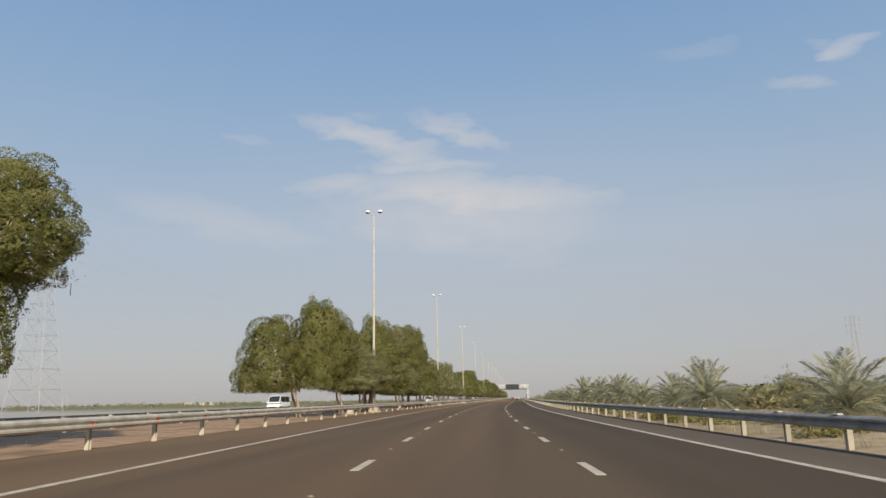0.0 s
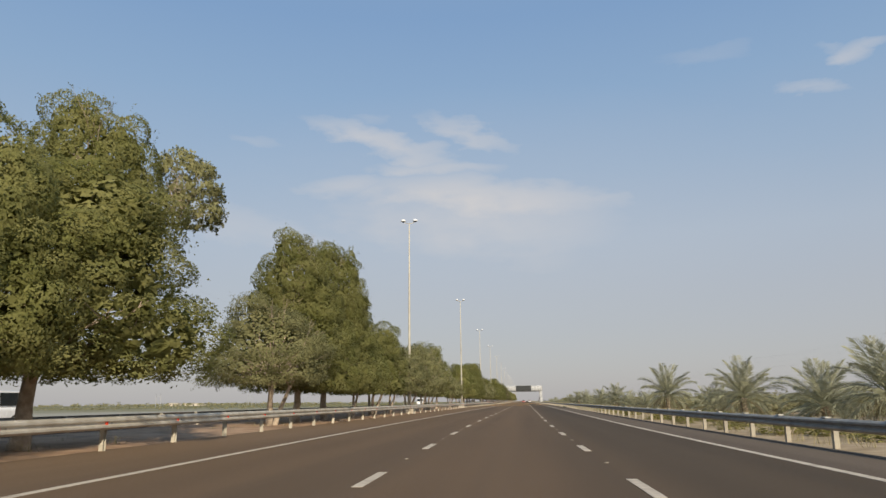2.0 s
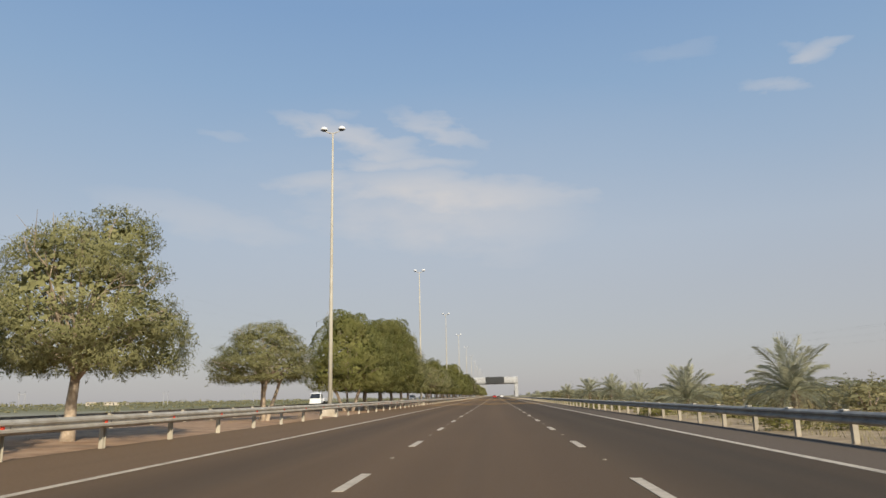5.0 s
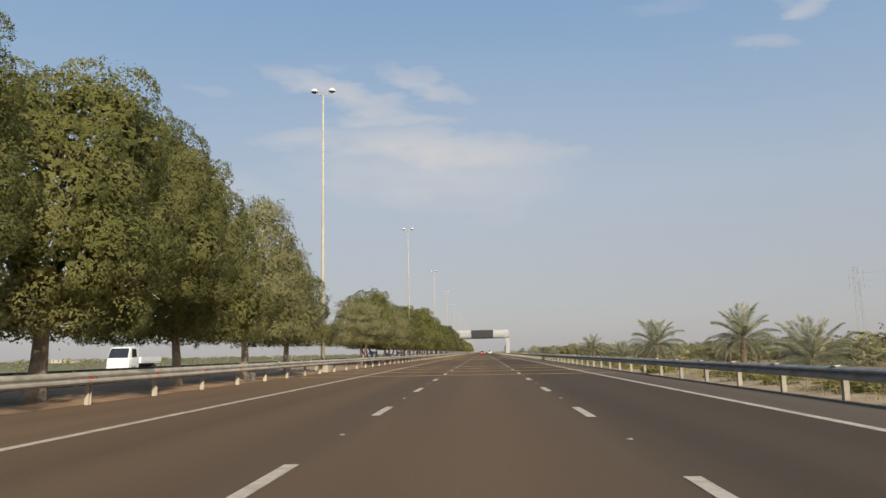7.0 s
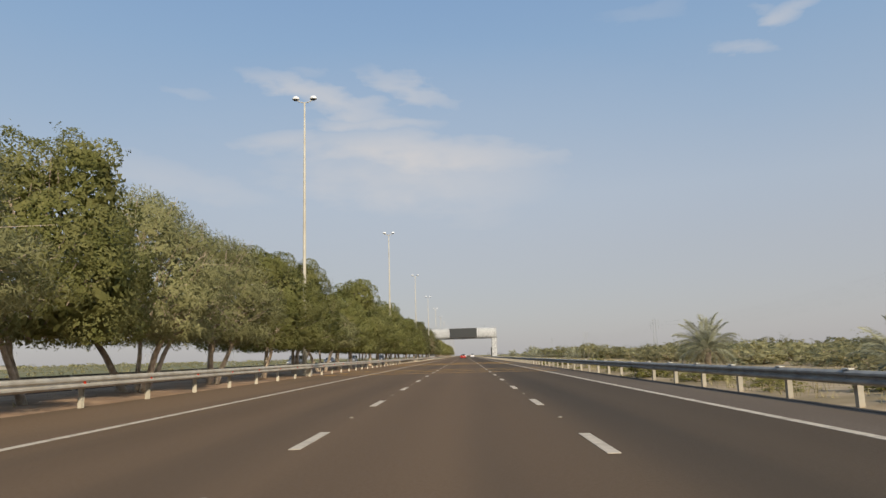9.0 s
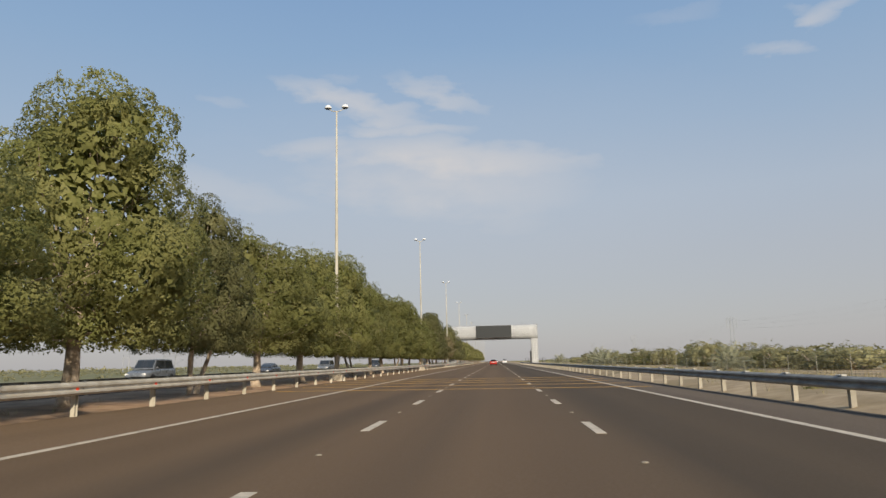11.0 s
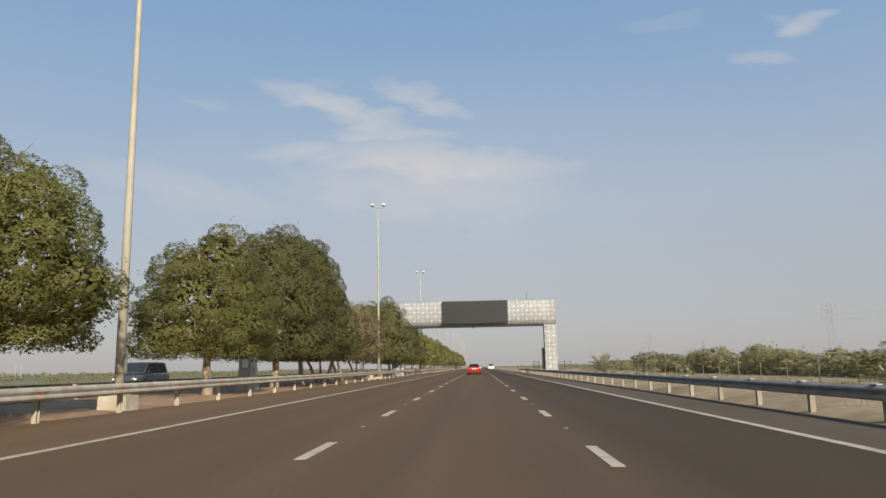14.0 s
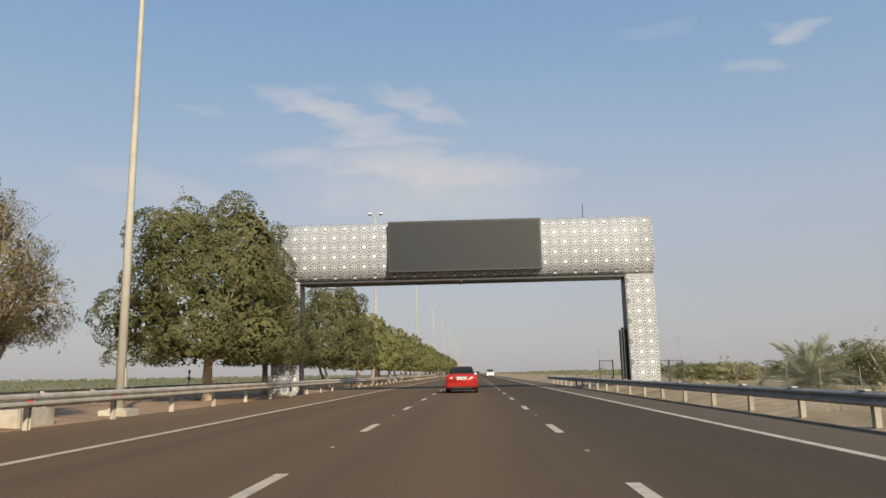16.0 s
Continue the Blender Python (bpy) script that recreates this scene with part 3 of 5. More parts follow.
def beam_mesh(length, side, material, depth=1.0):
    """A corrugated rail section; side +1 shows its ridges to +x."""
    bm = bmesh.new()
    outline = [(side * d, depth * z) for d, z in W_PROFILE] + [(side * (d - 0.006), depth * z) for d, z in reversed(W_PROFILE)]
    ends = [[bm.verts.new((x, y, z)) for x, z in outline] for y in (-0.03, length + 0.03)]
    n = len(outline)
    for k in range(n):
        bm.faces.new((ends[0][k], ends[0][(k + 1) % n], ends[1][(k + 1) % n], ends[1][k]))
    bmesh.ops.recalc_face_normals(bm, faces=bm.faces)
    return mesh_of("rail_section", bm, material)


def channel_post(w, d, h):
    """A C-shaped steel post."""
    bm = bmesh.new()
    add_box(bm, (-d / 2, -w / 2, -0.25), (-d / 2 + 0.012, w / 2, h))
    add_box(bm, (-d / 2 + 0.012, -w / 2, -0.25), (d / 2, -w / 2 + 0.012, h))
    add_box(bm, (-d / 2 + 0.012, w / 2 - 0.012, -0.25), (d / 2, w / 2, h))
    return bm


def guardrail(x, z, side, ys, beam_mat, post_mat, label, cap=None, reflector=False, depth=1.0):
    """Posts at ys, spacer blocks and rail sections; the ridges face side."""
    g = thing("guardrail", Matrix.Identity(4), label, "guardrail")
    post = mesh_of("post", channel_post(0.13, 0.11, z + 0.1 * depth), post_mat)
    block = mesh_of("spacer", box((-0.06, -0.07, -0.13 * depth), (0.06, 0.07, 0.13 * depth), 0.01), post_mat)
    bolt_bm = bmesh.new()
    bmesh.ops.create_cone(bolt_bm, cap_ends=True, segments=8, radius1=0.022, radius2=0.016, depth=0.016, matrix=Matrix.Rotation(radians(90), 4, "Y"))
    bolt = mesh_of("bolt", bolt_bm, M_GALV_D)
    meshes = {}
    capm = mesh_of("post_cap", box((-0.06, -0.125, 0.0), (0.06, 0.125, 0.024), 0.007), M_CAP) if cap else None
    refl = mesh_of("reflector", box((-0.012, -0.055, -0.05), (0.012, 0.055, 0.05), 0.006), M_REFL) if reflector else None
    for a, b in zip(ys, ys[1:]):
        key = round(b - a, 2)
        if key not in meshes:
            meshes[key] = beam_mesh(b - a, side, beam_mat, depth)
        put("rail_section", meshes[key], g, along(x, a, z))
        back = x - side * 0.13
        put("post", post, g, along(back - side * 0.05, a, -0.03))
        put("spacer", block, g, along(back + side * 0.065, a, z))
        put("bolt", bolt, g, along(x + side * 0.03, a, z))
        if cap:
            put("post_cap", capm, g, along(x - side * 0.02, a, z + 0.157 * depth), "pale cap plate on a post")
        if reflector:
            put("reflector", refl, g, along(x + side * 0.036, a - 0.25, z), "small red reflector")
    return g


guardrail(-9.66, 0.67, 1, spaced((-14.0, 17.86, 82.6, 116.34, 220.17, 246.0, 263.1, 342.9, 377.5, 421.1, 460.0, 478.8, 640.0), 3.9), M_GALV, M_POST,
          "long cream dusty steel guardrail with red reflectors along the median", reflector=True)
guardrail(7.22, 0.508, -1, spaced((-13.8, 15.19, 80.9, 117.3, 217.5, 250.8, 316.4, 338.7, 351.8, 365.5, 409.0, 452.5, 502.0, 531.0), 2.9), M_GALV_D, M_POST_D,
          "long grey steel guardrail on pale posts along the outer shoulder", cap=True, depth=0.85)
guardrail(-17.9, 0.55, -1, spaced((-14.0, 640.0), 4.0), M_GALV_D, M_POST, "long grey steel guardrail beside the opposite carriageway")

# ---------------------------------------------------------------- street lamps


def lamp_head(bm, r):
    """A rounded lantern, widest near its lower rim."""
    prof = ((0.02, 0.20), (0.12, 0.19), (0.20, 0.13), (0.25, 0.05), (0.265, -0.02), (0.25, -0.05))
    rings = [[bm.verts.new((r * rr / 0.265 * math.cos(2 * math.pi * k / 16), 0.8 * r * rr / 0.265 * math.sin(2 * math.pi * k / 16), zz)) for k in range(16)] for rr, zz in prof]
    for a, b in zip(rings, rings[1:]):
        for k in range(16):
            bm.faces.new((a[k], b[k], b[(k + 1) % 16], a[(k + 1) % 16]))
    bm.faces.new(rings[0][::-1])
    bm.faces.new(rings[-1])
    bmesh.ops.recalc_face_normals(bm, faces=bm.faces)
    return bm


def street_lamp():
    g = thing("street_lamp", Matrix.Identity(4), "tall cream tapered street lamp with two small lanterns", "street lamp", "street lamps on the median")
    part("plinth", box((-0.45, -0.45, -0.2), (0.45, 0.45, 0.42), 0.03), M_CONC, g, "square pale concrete footing")
    part("pole", tube([(0, 0, 0.4), (0, 0, 6.0), (0, 0, 13.0), (0, 0, 19.7)], (0.155, 0.125, 0.09, 0.058), 12), M_POLE, g, smooth=True)
    part("base_flange", box((-0.26, -0.26, 0.42), (0.26, 0.26, 0.46), 0.01), M_POLE, g)
    part("access_door", box((0.16, -0.07, 1.1), (0.192, 0.07, 1.7), 0.006), M_POLE, g)
    arm = tube([(-0.64, 0, 19.92), (-0.3, 0, 19.72), (0, 0, 19.66), (0.3, 0, 19.72), (0.64, 0, 19.92)], (0.03, 0.035, 0.04, 0.035, 0.03), 8)
    part("crossarm", arm, M_POLE, g)
    for x in (-0.64, 0.64):
        head = part("lantern", lamp_head(bmesh.new(), 0.27), M_LAMPGREY, g, "rounded grey lantern", smooth=True)
        head.location = (x, 0, 19.98)
        bowl = bmesh.new()
        bmesh.ops.create_uvsphere(bowl, u_segments=14, v_segments=8, radius=0.22)
        for v in bowl.verts:
            v.co = (v.co.x, v.co.y * 0.8, min(v.co.z * 0.5, 0.0) - 0.045)
        part("lens", bowl, M_GLASS, head, "dark lamp glass", smooth=True)
    return g


lamp_one = street_lamp()
LAMP_YS = (11.0, 69.8, 130.9, 192.2, 251.3, 310.0, 368.2, 426.9, 485.1)
lamp_one.matrix_basis = along(-10.85, LAMP_YS[0])
for y in LAMP_YS[1:] + tuple(544.5 + 59.2 * i for i in range(9)):
    copy_thing(lamp_one, along(-10.85, y, -0.25 if y > 480 else 0.0))

# ---------------------------------------------------------------- trees
rng = np.random.default_rng(11)


def crown_points(n, lobes, inner, rng, near=0.92, far=1.05, ragged=0.1, deep=0.62):
    """Points with outward directions on a cloud of overlapping lobes, above the browse line at z = 0."""
    c = np.array([l[:3] for l in lobes])
    r = np.array([l[3] for l in lobes])
    w = r ** 2 / np.sum(r ** 2)
    P, N = [], []
    got = 0
    while got < n:
        k = rng.choice(len(lobes), n, p=w)
        dv = rng.normal(0, 1, (n, 3))
        dv /= np.linalg.norm(dv, axis=1, keepdims=True)
        rad = r[k, None] * (rng.uniform(near, far, (n, 1)) if not inner else rng.uniform(deep, near, (n, 1)))
        p = c[k] + dv * rad * np.array((1, 1, 0.85))
        d = np.linalg.norm((p[:, None] - c[None]) / np.array((1, 1, 0.85)), axis=2) / r[None]
        d[np.arange(n), k] = 9
        ok = (p[:, 2] > rng.uniform(-ragged, ragged, n)) & (d.min(1) > ((0.5 if deep > 0.5 else 0.0) if inner else 0.90))
        P.append(p[ok])
        N.append(dv[ok])
        got += int(ok.sum())
    return np.concatenate(P)[:n], np.concatenate(N)[:n]


CROWN_R, CROWN_H = 3.6, 7.5


def crown_form(kind, rg):
    """Overlapping ellipsoids (centre, radii) of a crown that is cut off level below, with two to four uneven tops."""
    R, H = CROWN_R, CROWN_H
    parts = [(0, 0, 0.36 * H, 0.84 * R, 0.84 * R, 0.46 * H)]
    tops = {"round": 3, "spiry": 4, "feathery": 3, "dome": 2}[kind]
    a0 = rg.uniform(0, 6.28)
    for i in range(tops):
        a = a0 + i * 2 * math.pi / tops + rg.uniform(-0.5, 0.5)
        d = R * rg.uniform(0.14, 0.36)
        cz = H * (rg.uniform(0.56, 0.68) if i else 0.70)
        rz = min(H * 0.99 - cz, H * rg.uniform(0.24, 0.32))
        r = R * rg.uniform(0.32, 0.46)
        parts.append((d * math.cos(a), d * math.sin(a), cz, r, r, rz))
    for i in range(5):
        a = a0 + 0.6 + i * 1.257 + rg.uniform(-0.3, 0.3)
        d = R * rg.uniform(0.46, 0.58)
        r = R * rg.uniform(0.38, 0.48)
        parts.append((d * math.cos(a), d * math.sin(a), H * rg.uniform(0.10, 0.30), r, r, H * rg.uniform(0.16, 0.24)))
    return np.array(parts)


def on_form(form, n, rg, scale=1.0, floor=0.0):
    """Points on the outside of the form, with outward directions."""
    w = form[:, 3] * form[:, 5]
    P, N, got = [], [], 0
    while got < n:
        k = rg.choice(len(form), 2 * n, p=w / w.sum())
        d = rg.normal(0, 1, (2 * n, 3))
        d /= np.linalg.norm(d, axis=1, keepdims=True)
        p = form[k, :3] + d * form[k, 3:] * scale
        e = np.linalg.norm((p[:, None] - form[None, :, :3]) / form[None, :, 3:], axis=2)
        e[np.arange(2 * n), k] = 9
        out = d / form[k, 3:]
        out /= np.linalg.norm(out, axis=1, keepdims=True)
        ok = (e.min(1) > 0.94 * scale) & (p[:, 2] > floor)
        P.append(p[ok])
        N.append(out[ok])
        got += int(ok.sum())
    return np.concatenate(P)[:n], np.concatenate(N)[:n]


def crown_mesh(name, kind, seed, n_leaf, leaf, material, clumps=165, size=(0.34, 0.74)):
    """A crown of many small leaves gathered in clumps over a few broad masses, closed by larger shaded sprays inside."""
    rg = np.random.default_rng(seed)
    H = CROWN_H
    wispy = kind == "feathery"
    form = crown_form(kind, rg)
    c, cn = on_form(form, clumps, rg, 0.93, 0.02 * H)
    skirt = np.stack([c[: clumps // 5, 0] * 0.9, c[: clumps // 5, 1] * 0.9, rg.uniform(0.05, 0.5, clumps // 5)], 1)
    c, cn = np.concatenate([c, skirt]), np.concatenate([cn, cn[: clumps // 5] * np.array((1, 1, 0.2))])
    r = rg.uniform(size[0], size[1], len(c))
    w = r ** 2 / np.sum(r ** 2)
    lo, hi, floor = (0.45, 1.25, 0.35) if wispy else (0.84, 1.05, 0.12)
    P, N, got = [], [], 0
    while got < n_leaf:
        m = n_leaf
        k = rg.choice(len(c), m, p=w)
        d = rg.normal(0, 1, (m, 3)) + cn[k] * 0.55
        d /= np.linalg.norm(d, axis=1, keepdims=True)
        p = c[k] + d * r[k, None] * np.array((1.0, 1.0, 0.92)) * rg.uniform(lo, hi, (m, 1))
        gap = (p * p).sum(1)[:, None] - 2 * p @ c.T + (c * c).sum(1)[None]
        gap /= (r * r)[None]
        gap[np.arange(m), k] = 9
        e = np.linalg.norm((p[:, None] - form[None, :, :3]) / form[None, :, 3:], axis=2).min(1)
        ok = (p[:, 2] > rg.uniform(-floor, floor * 0.6, m)) & (gap.min(1) > (0.3 if wispy else 0.7)) & (e > 0.84)
        P.append(p[ok])
        N.append(1.0 * d[ok] + 0.35 * cn[k][ok])
        got += int(ok.sum())
    p, nn = np.concatenate(P)[:n_leaf], np.concatenate(N)[:n_leaf]
    droop = 0.9 if wispy else 0.05
    groups = [leaf_blades(p, nn, leaf[0], leaf[1], rg, droop)]
    core = min(n_leaf // 5, 4600)
    p2, n2 = on_form(form, core, rg, 0.86, 0.12)
    groups.append(leaf_blades(p2 + rg.normal(0, 0.1, p2.shape), n2, 0.21, 0.16, rg, 0.0, 0.5))
    p3, n3 = on_form(form, core // (9 if wispy else 3), rg, 0.70, 0.3)
    groups.append(leaf_quads(p3, n3, 0.5, 0.42, rg, 0.0, 0.8))
    # sprigs that stand out of the outline; on spiry crowns upright shoots
    k = 120
    sel = rg.integers(0, len(p), k)
    tips = np.repeat(p[sel] + nn[sel] * rg.uniform(0.03, 0.25, (k, 1)), 9, axis=0) + rg.normal(0, 0.10, (k * 9, 3))
    groups.append(leaf_blades(tips, np.repeat(nn[sel], 9, axis=0), leaf[0], leaf[1], rg, droop))
    if kind in ("spiry", "round"):
        high = np.flatnonzero(p[:, 2] > 0.62 * H)
        k = 40 if kind == "spiry" else 9
        sel = rg.choice(high, k)
        run = rg.uniform(0.3, 0.8, k) if kind == "spiry" else rg.uniform(0.2, 0.5, k)
        base = np.repeat(p[sel], 26, axis=0)
        f = rg.uniform(0, 1, k * 26)
        base[:, 2] += f * np.repeat(run, 26)
        base[:, :2] += rg.normal(0, 0.10, (k * 26, 2)) * (1.15 - f)[:, None]
        groups.append(leaf_blades(base, np.repeat(nn[sel], 26, axis=0) + rg.normal(0, 0.4, (k * 26, 3)), leaf[0], leaf[1], rg, -0.3))
    if wispy:
        # hanging strands
        k = 150
        sel = rg.integers(0, len(p), k)
        f = rg.uniform(0, 1, k * 16)
        base = np.repeat(p[sel], 16, axis=0) + rg.normal(0, 0.035, (k * 16, 3))
        base[:, 2] -= f * np.repeat(rg.uniform(0.3, 0.8, k), 16)
        base = base + np.repeat(nn[sel], 16, axis=0) * (0.25 * np.sin(2.2 * f))[:, None]
        ok = base[:, 2] > -0.5
        groups.append(leaf_blades(base[ok], np.repeat(nn[sel], 16, axis=0)[ok], leaf[0], leaf[1], rg, 1.2))
    wide = np.percentile(np.hypot(p[:, 0], p[:, 1]), 97) / CROWN_R
    tall = np.percentile(p[:, 2], 99.6) / CROWN_H
    for gv, gq, gn in groups:
        gv /= np.array((wide, wide, tall))
    return joined_leaves(name, groups, material)


def branch_mesh(seed, n, reach):
    """Thin limbs that fan out inside a crown, some of them to its outside."""
    rg = np.random.default_rng(seed)
    form = crown_form("feathery", rg)
    tips, out = on_form(form, n, rg, reach, 0.15 * CROWN_H)
    bm = bmesh.new()
    for tip, o in zip(tips, out):
        root = Vector((0.12 * tip[0], 0.12 * tip[1], tip[2] * rg.uniform(0.05, 0.4)))
        end = Vector(tip)
        mid = root.lerp(end, 0.55) + Vector(rg.normal(0, 0.22, 3))
        add_tube(bm, [root, mid, end], (0.05, 0.032, 0.010), 4, False)
        for j in range(2):
            side = end + Vector(rg.normal(0, 0.4, 3))
            add_tube(bm, [mid.lerp(end, 0.4 + 0.3 * j), side], (0.018, 0.006), 3, False)
    return mesh_of("limbwork", bm, M_BARK)


def trunk_mesh(seed, stems):
    """One straight or several leaning stems with limbs that reach into the crown."""
    rg = random.Random(seed)
    bm = bmesh.new()
    for s in range(stems):
        a = rg.uniform(0, 6.28)
        lean = rg.uniform(0.5, 0.95) if stems > 1 else rg.uniform(0.03, 0.14)
        r0 = rg.uniform(0.11, 0.16) if stems > 1 else rg.uniform(0.2, 0.26)
        bx, by = (0.28 * math.cos(a), 0.28 * math.sin(a)) if stems > 1 else (0, 0)
        pts, rad = [], []
        for k in range(7):
            f = k / 6
            wob_x, wob_y = rg.uniform(-0.05, 0.05), rg.uniform(-0.05, 0.05)
            pts.append((bx + lean * f * 2.0 * math.cos(a) + wob_x, by + lean * f * 2.0 * math.sin(a) + wob_y, -0.2 + f * (4.0 if stems == 1 else 3.3)))
            rad.append(r0 * ((1.45 if k == 0 else 1.08 if k == 1 else 1.0) - 0.5 * f))
        add_tube(bm, pts, rad, 9)
        for j in range(5 if stems == 1 else 3):
            b = a + rg.uniform(-2.6, 2.6)
            base = Vector(pts[3 if j < 2 and stems == 1 else 4])
            ln = rg.uniform(0.8, 1.5)
            mid = base + Vector((math.cos(b) * ln * 0.45, math.sin(b) * ln * 0.45, ln * 0.45))
            tip = base + Vector((math.cos(b) * ln, math.sin(b) * ln, ln * 1.15))
            add_tube(bm, [base, mid, tip], (r0 * 0.5, r0 * 0.32, r0 * 0.1), 7)
    return mesh_of("trunk", bm, M_BARK, True)


FINE, COARSE = (32000, (0.097, 0.060)), (21000, (0.122, 0.074))
CROWNS = {
    "g": [crown_mesh("crown", ("round", "dome", "round", "dome")[i], 40 + i, *FINE, M_LEAF) for i in range(4)],
    "s": [crown_mesh("crown", "spiry", 50 + i, *FINE, M_LEAF) for i in range(3)],
    "d": [crown_mesh("crown", ("round", "dome")[i], 60 + i, *FINE, M_LEAF_D) for i in range(2)],
    "gc": [crown_mesh("crown", ("round", "dome")[i], 44 + i, *COARSE, M_LEAF) for i in range(2)],
    "sc": [crown_mesh("crown", "spiry", 53, *COARSE, M_LEAF)],
    "dc": [crown_mesh("crown", "round", 62, *COARSE, M_LEAF_D)],
    "f": [crown_mesh("crown", "feathery", 70 + i, 26000, (0.20, 0.042), M_LEAF_F, 130, (0.40, 0.85)) for i in range(3)],
    "w": [crown_mesh("crown", "feathery", 77, 4200, (0.34, 0.19), M_LEAF_F, 70, (0.5, 1.1))],
    "b": [crown_mesh("crown", "feathery", 80 + i, 20000, (0.19, 0.036), M_LEAF_B, 120, (0.40, 0.9)) for i in range(2)],
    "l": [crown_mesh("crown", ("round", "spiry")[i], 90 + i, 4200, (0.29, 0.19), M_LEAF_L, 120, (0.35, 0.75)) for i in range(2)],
}
BRANCHES = {"g": branch_mesh(5, 26, 0.80), "f": branch_mesh(6, 46, 1.0), "b": branch_mesh(7, 80, 1.08)}
TRUNKS = {1: [trunk_mesh(1, 1), trunk_mesh(2, 1), trunk_mesh(3, 1)], 2: [trunk_mesh(4, 2), trunk_mesh(8, 2)], 4: [trunk_mesh(5, 4), trunk_mesh(6, 3)]}
TREE_LABEL = {"g": "leafy green roadside tree with a flat-bottomed crown", "d": "dense dark green roadside tree on the median",
              "s": "leafy green roadside tree with upright top shoots",
              "f": "feathery grey-green tree with thin drooping foliage", "b": "dry brown feathery tree on the median",
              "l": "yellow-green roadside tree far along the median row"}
tree_count = 0


def median_tree(y, height, radius, kind, stems, x=-12.3, masses=((0.0, 0.0, 1.0, 1.0, 0.0),)):
    """masses: for each part of the crown its shift across and along the road, relative radius, relative height and lift of the underside."""
    global tree_count
    i = tree_count
    tree_count += 1
    g = thing("tree", along(x, y, -0.03), TREE_LABEL[kind], "tree", "trees along the median")
    kt = min(max(radius / 3.6, 0.8), 1.25)
    put("trunk", TRUNKS[stems][i % len(TRUNKS[stems])], g, Matrix.Rotation(math.pi * (i % 2), 4, "Z") @ Matrix.Diagonal((kt, kt, 1.0, 1.0)))
    low = 2.1 if kind in "fb" else 1.8
    if len(masses) == 1 and (height - low) / radius > 2.36:
        # tall narrow trees carry a second head over a lower mass
        side = 0.35 if i % 2 else -0.35
        masses = ((0.0, 0.0, 1.0, 0.74, 0.0), (side, 0.5 * side, 0.74, 1.0, 0.40 * (height - low)))
    fine = y < 105 or 174 < y < 262 or 300 < y < 512
    for j, (dx, dy, rf, hf, lift, *thin) in enumerate(masses):
        k = rf * radius / CROWN_R
        size = Matrix.Diagonal((k, 1.08 * k, (height * hf - low - lift) / CROWN_H, 1.0))
        m = Matrix.Translation((dx, dy, low + lift)) @ size @ Matrix.Rotation(2.4 * (i + j), 4, "Z")
        pool = CROWNS["w" if thin else kind + "c" if kind in "gsd" and not fine else kind]
        put("crown", pool[(i + j) % len(pool)], g, m)
        if thin or (kind != "l" and rf > 0.5):
            put("limbwork", BRANCHES["f" if thin else kind if kind in "fb" else "g"], g, m, "grey-brown limbs inside the crown")
    return g


# places along the road, then height, crown radius, kind of tree and number of stems
TREE_Y = (72.5, 94.0, 98.7, 104.6, 111.8, 118.8, 126.8, 137.8, 148.0, 154.8, 165.0, 182.5, 205.4, 231.2,
          239.3, 247.6, 274.0, 281.0, 287.5, 295.3, 304.5, 313.0, 323.2, 331.2, 338.6, 347.0, 355.4, 364.2, 374.5, 382.0, 389.6, 397.5, 406.5,
          415.2, 422.2, 438.0, 449.0, 456.0, 462.4, 471.8, 479.6, 496.6, 505.6, 526.0)
TREE_H = (8.0, 6.6, 11.2, 11.9, 9.6, 8.2, 7.2, 7.3, 8.3, 8.8, 7.0, 5.2, 8.6, 9.5,
          9.4, 8.1, 6.8, 8.3, 8.0, 8.0, 8.2, 8.4, 5.8, 7.5, 9.6, 8.3, 8.2, 8.5, 9.9, 9.2, 8.5, 8.7, 8.7,
          9.4, 7.4, 7.9, 10.0, 10.6, 10.5, 7.6, 6.1, 10.2, 10.0, 9.3)
TREE_R = (3.0, 3.4, 3.8, 3.6, 3.2, 3.6, 3.7, 3.7, 3.7, 3.3, 3.2, 2.9, 3.6, 3.7,
          3.7, 3.0, 3.8, 3.4, 3.7, 3.6, 4.0, 4.0, 3.6, 3.8, 3.9, 2.9, 3.9, 3.9, 4.1, 3.5, 3.1, 4.0, 3.6,
          4.0, 3.5, 3.6, 3.8, 3.7, 3.5, 4.1, 2.3, 4.6, 3.0, 4.0)
TREE_KIND = "gfgsggfffgffggfgfgffggfggdggssgsgsggdddbbddd"
TREE_STEMS = "14112424241441112244244114111211211111424112111"
for y, hh, rr, kk, st in zip(TREE_Y, TREE_H, TREE_R, TREE_KIND, TREE_STEMS):
    median_tree(y, hh, rr, kk, int(st))
median_tree(15.4, 7.7, 3.2, "g", 1, -12.4, ((-0.9, 0.0, 0.80, 1.0, 0.1), (0.7, 0.5, 0.70, 0.97, 2.4)))
median_tree(49.9, 8.6, 3.0, "g", 2, -12.5, ((-1.9, -1.2, 0.86, 0.83, 0.0), (0.8, 0.6, 0.84, 1.0, 0.2), (1.8, 1.2, 0.72, 0.88, 1.1)))
median_tree(75.3, 10.2, 4.1, "g", 1, -12.3, ((0.2, 0.2, 1.06, 0.76, 0.0), (0.4, 1.2, 0.58, 1.0, 2.6), (-2.2, -2.8, 0.48, 0.78, 2.4), (2.3, 3.4, 0.30, 0.90, 5.0, "thin")))
median_tree(213.2, 8.8, 3.8, "g", 1, -12.3, ((0.0, 0.0, 1.0, 0.76, 0.0), (0.3, 2.9, 0.68, 1.0, 1.2)))
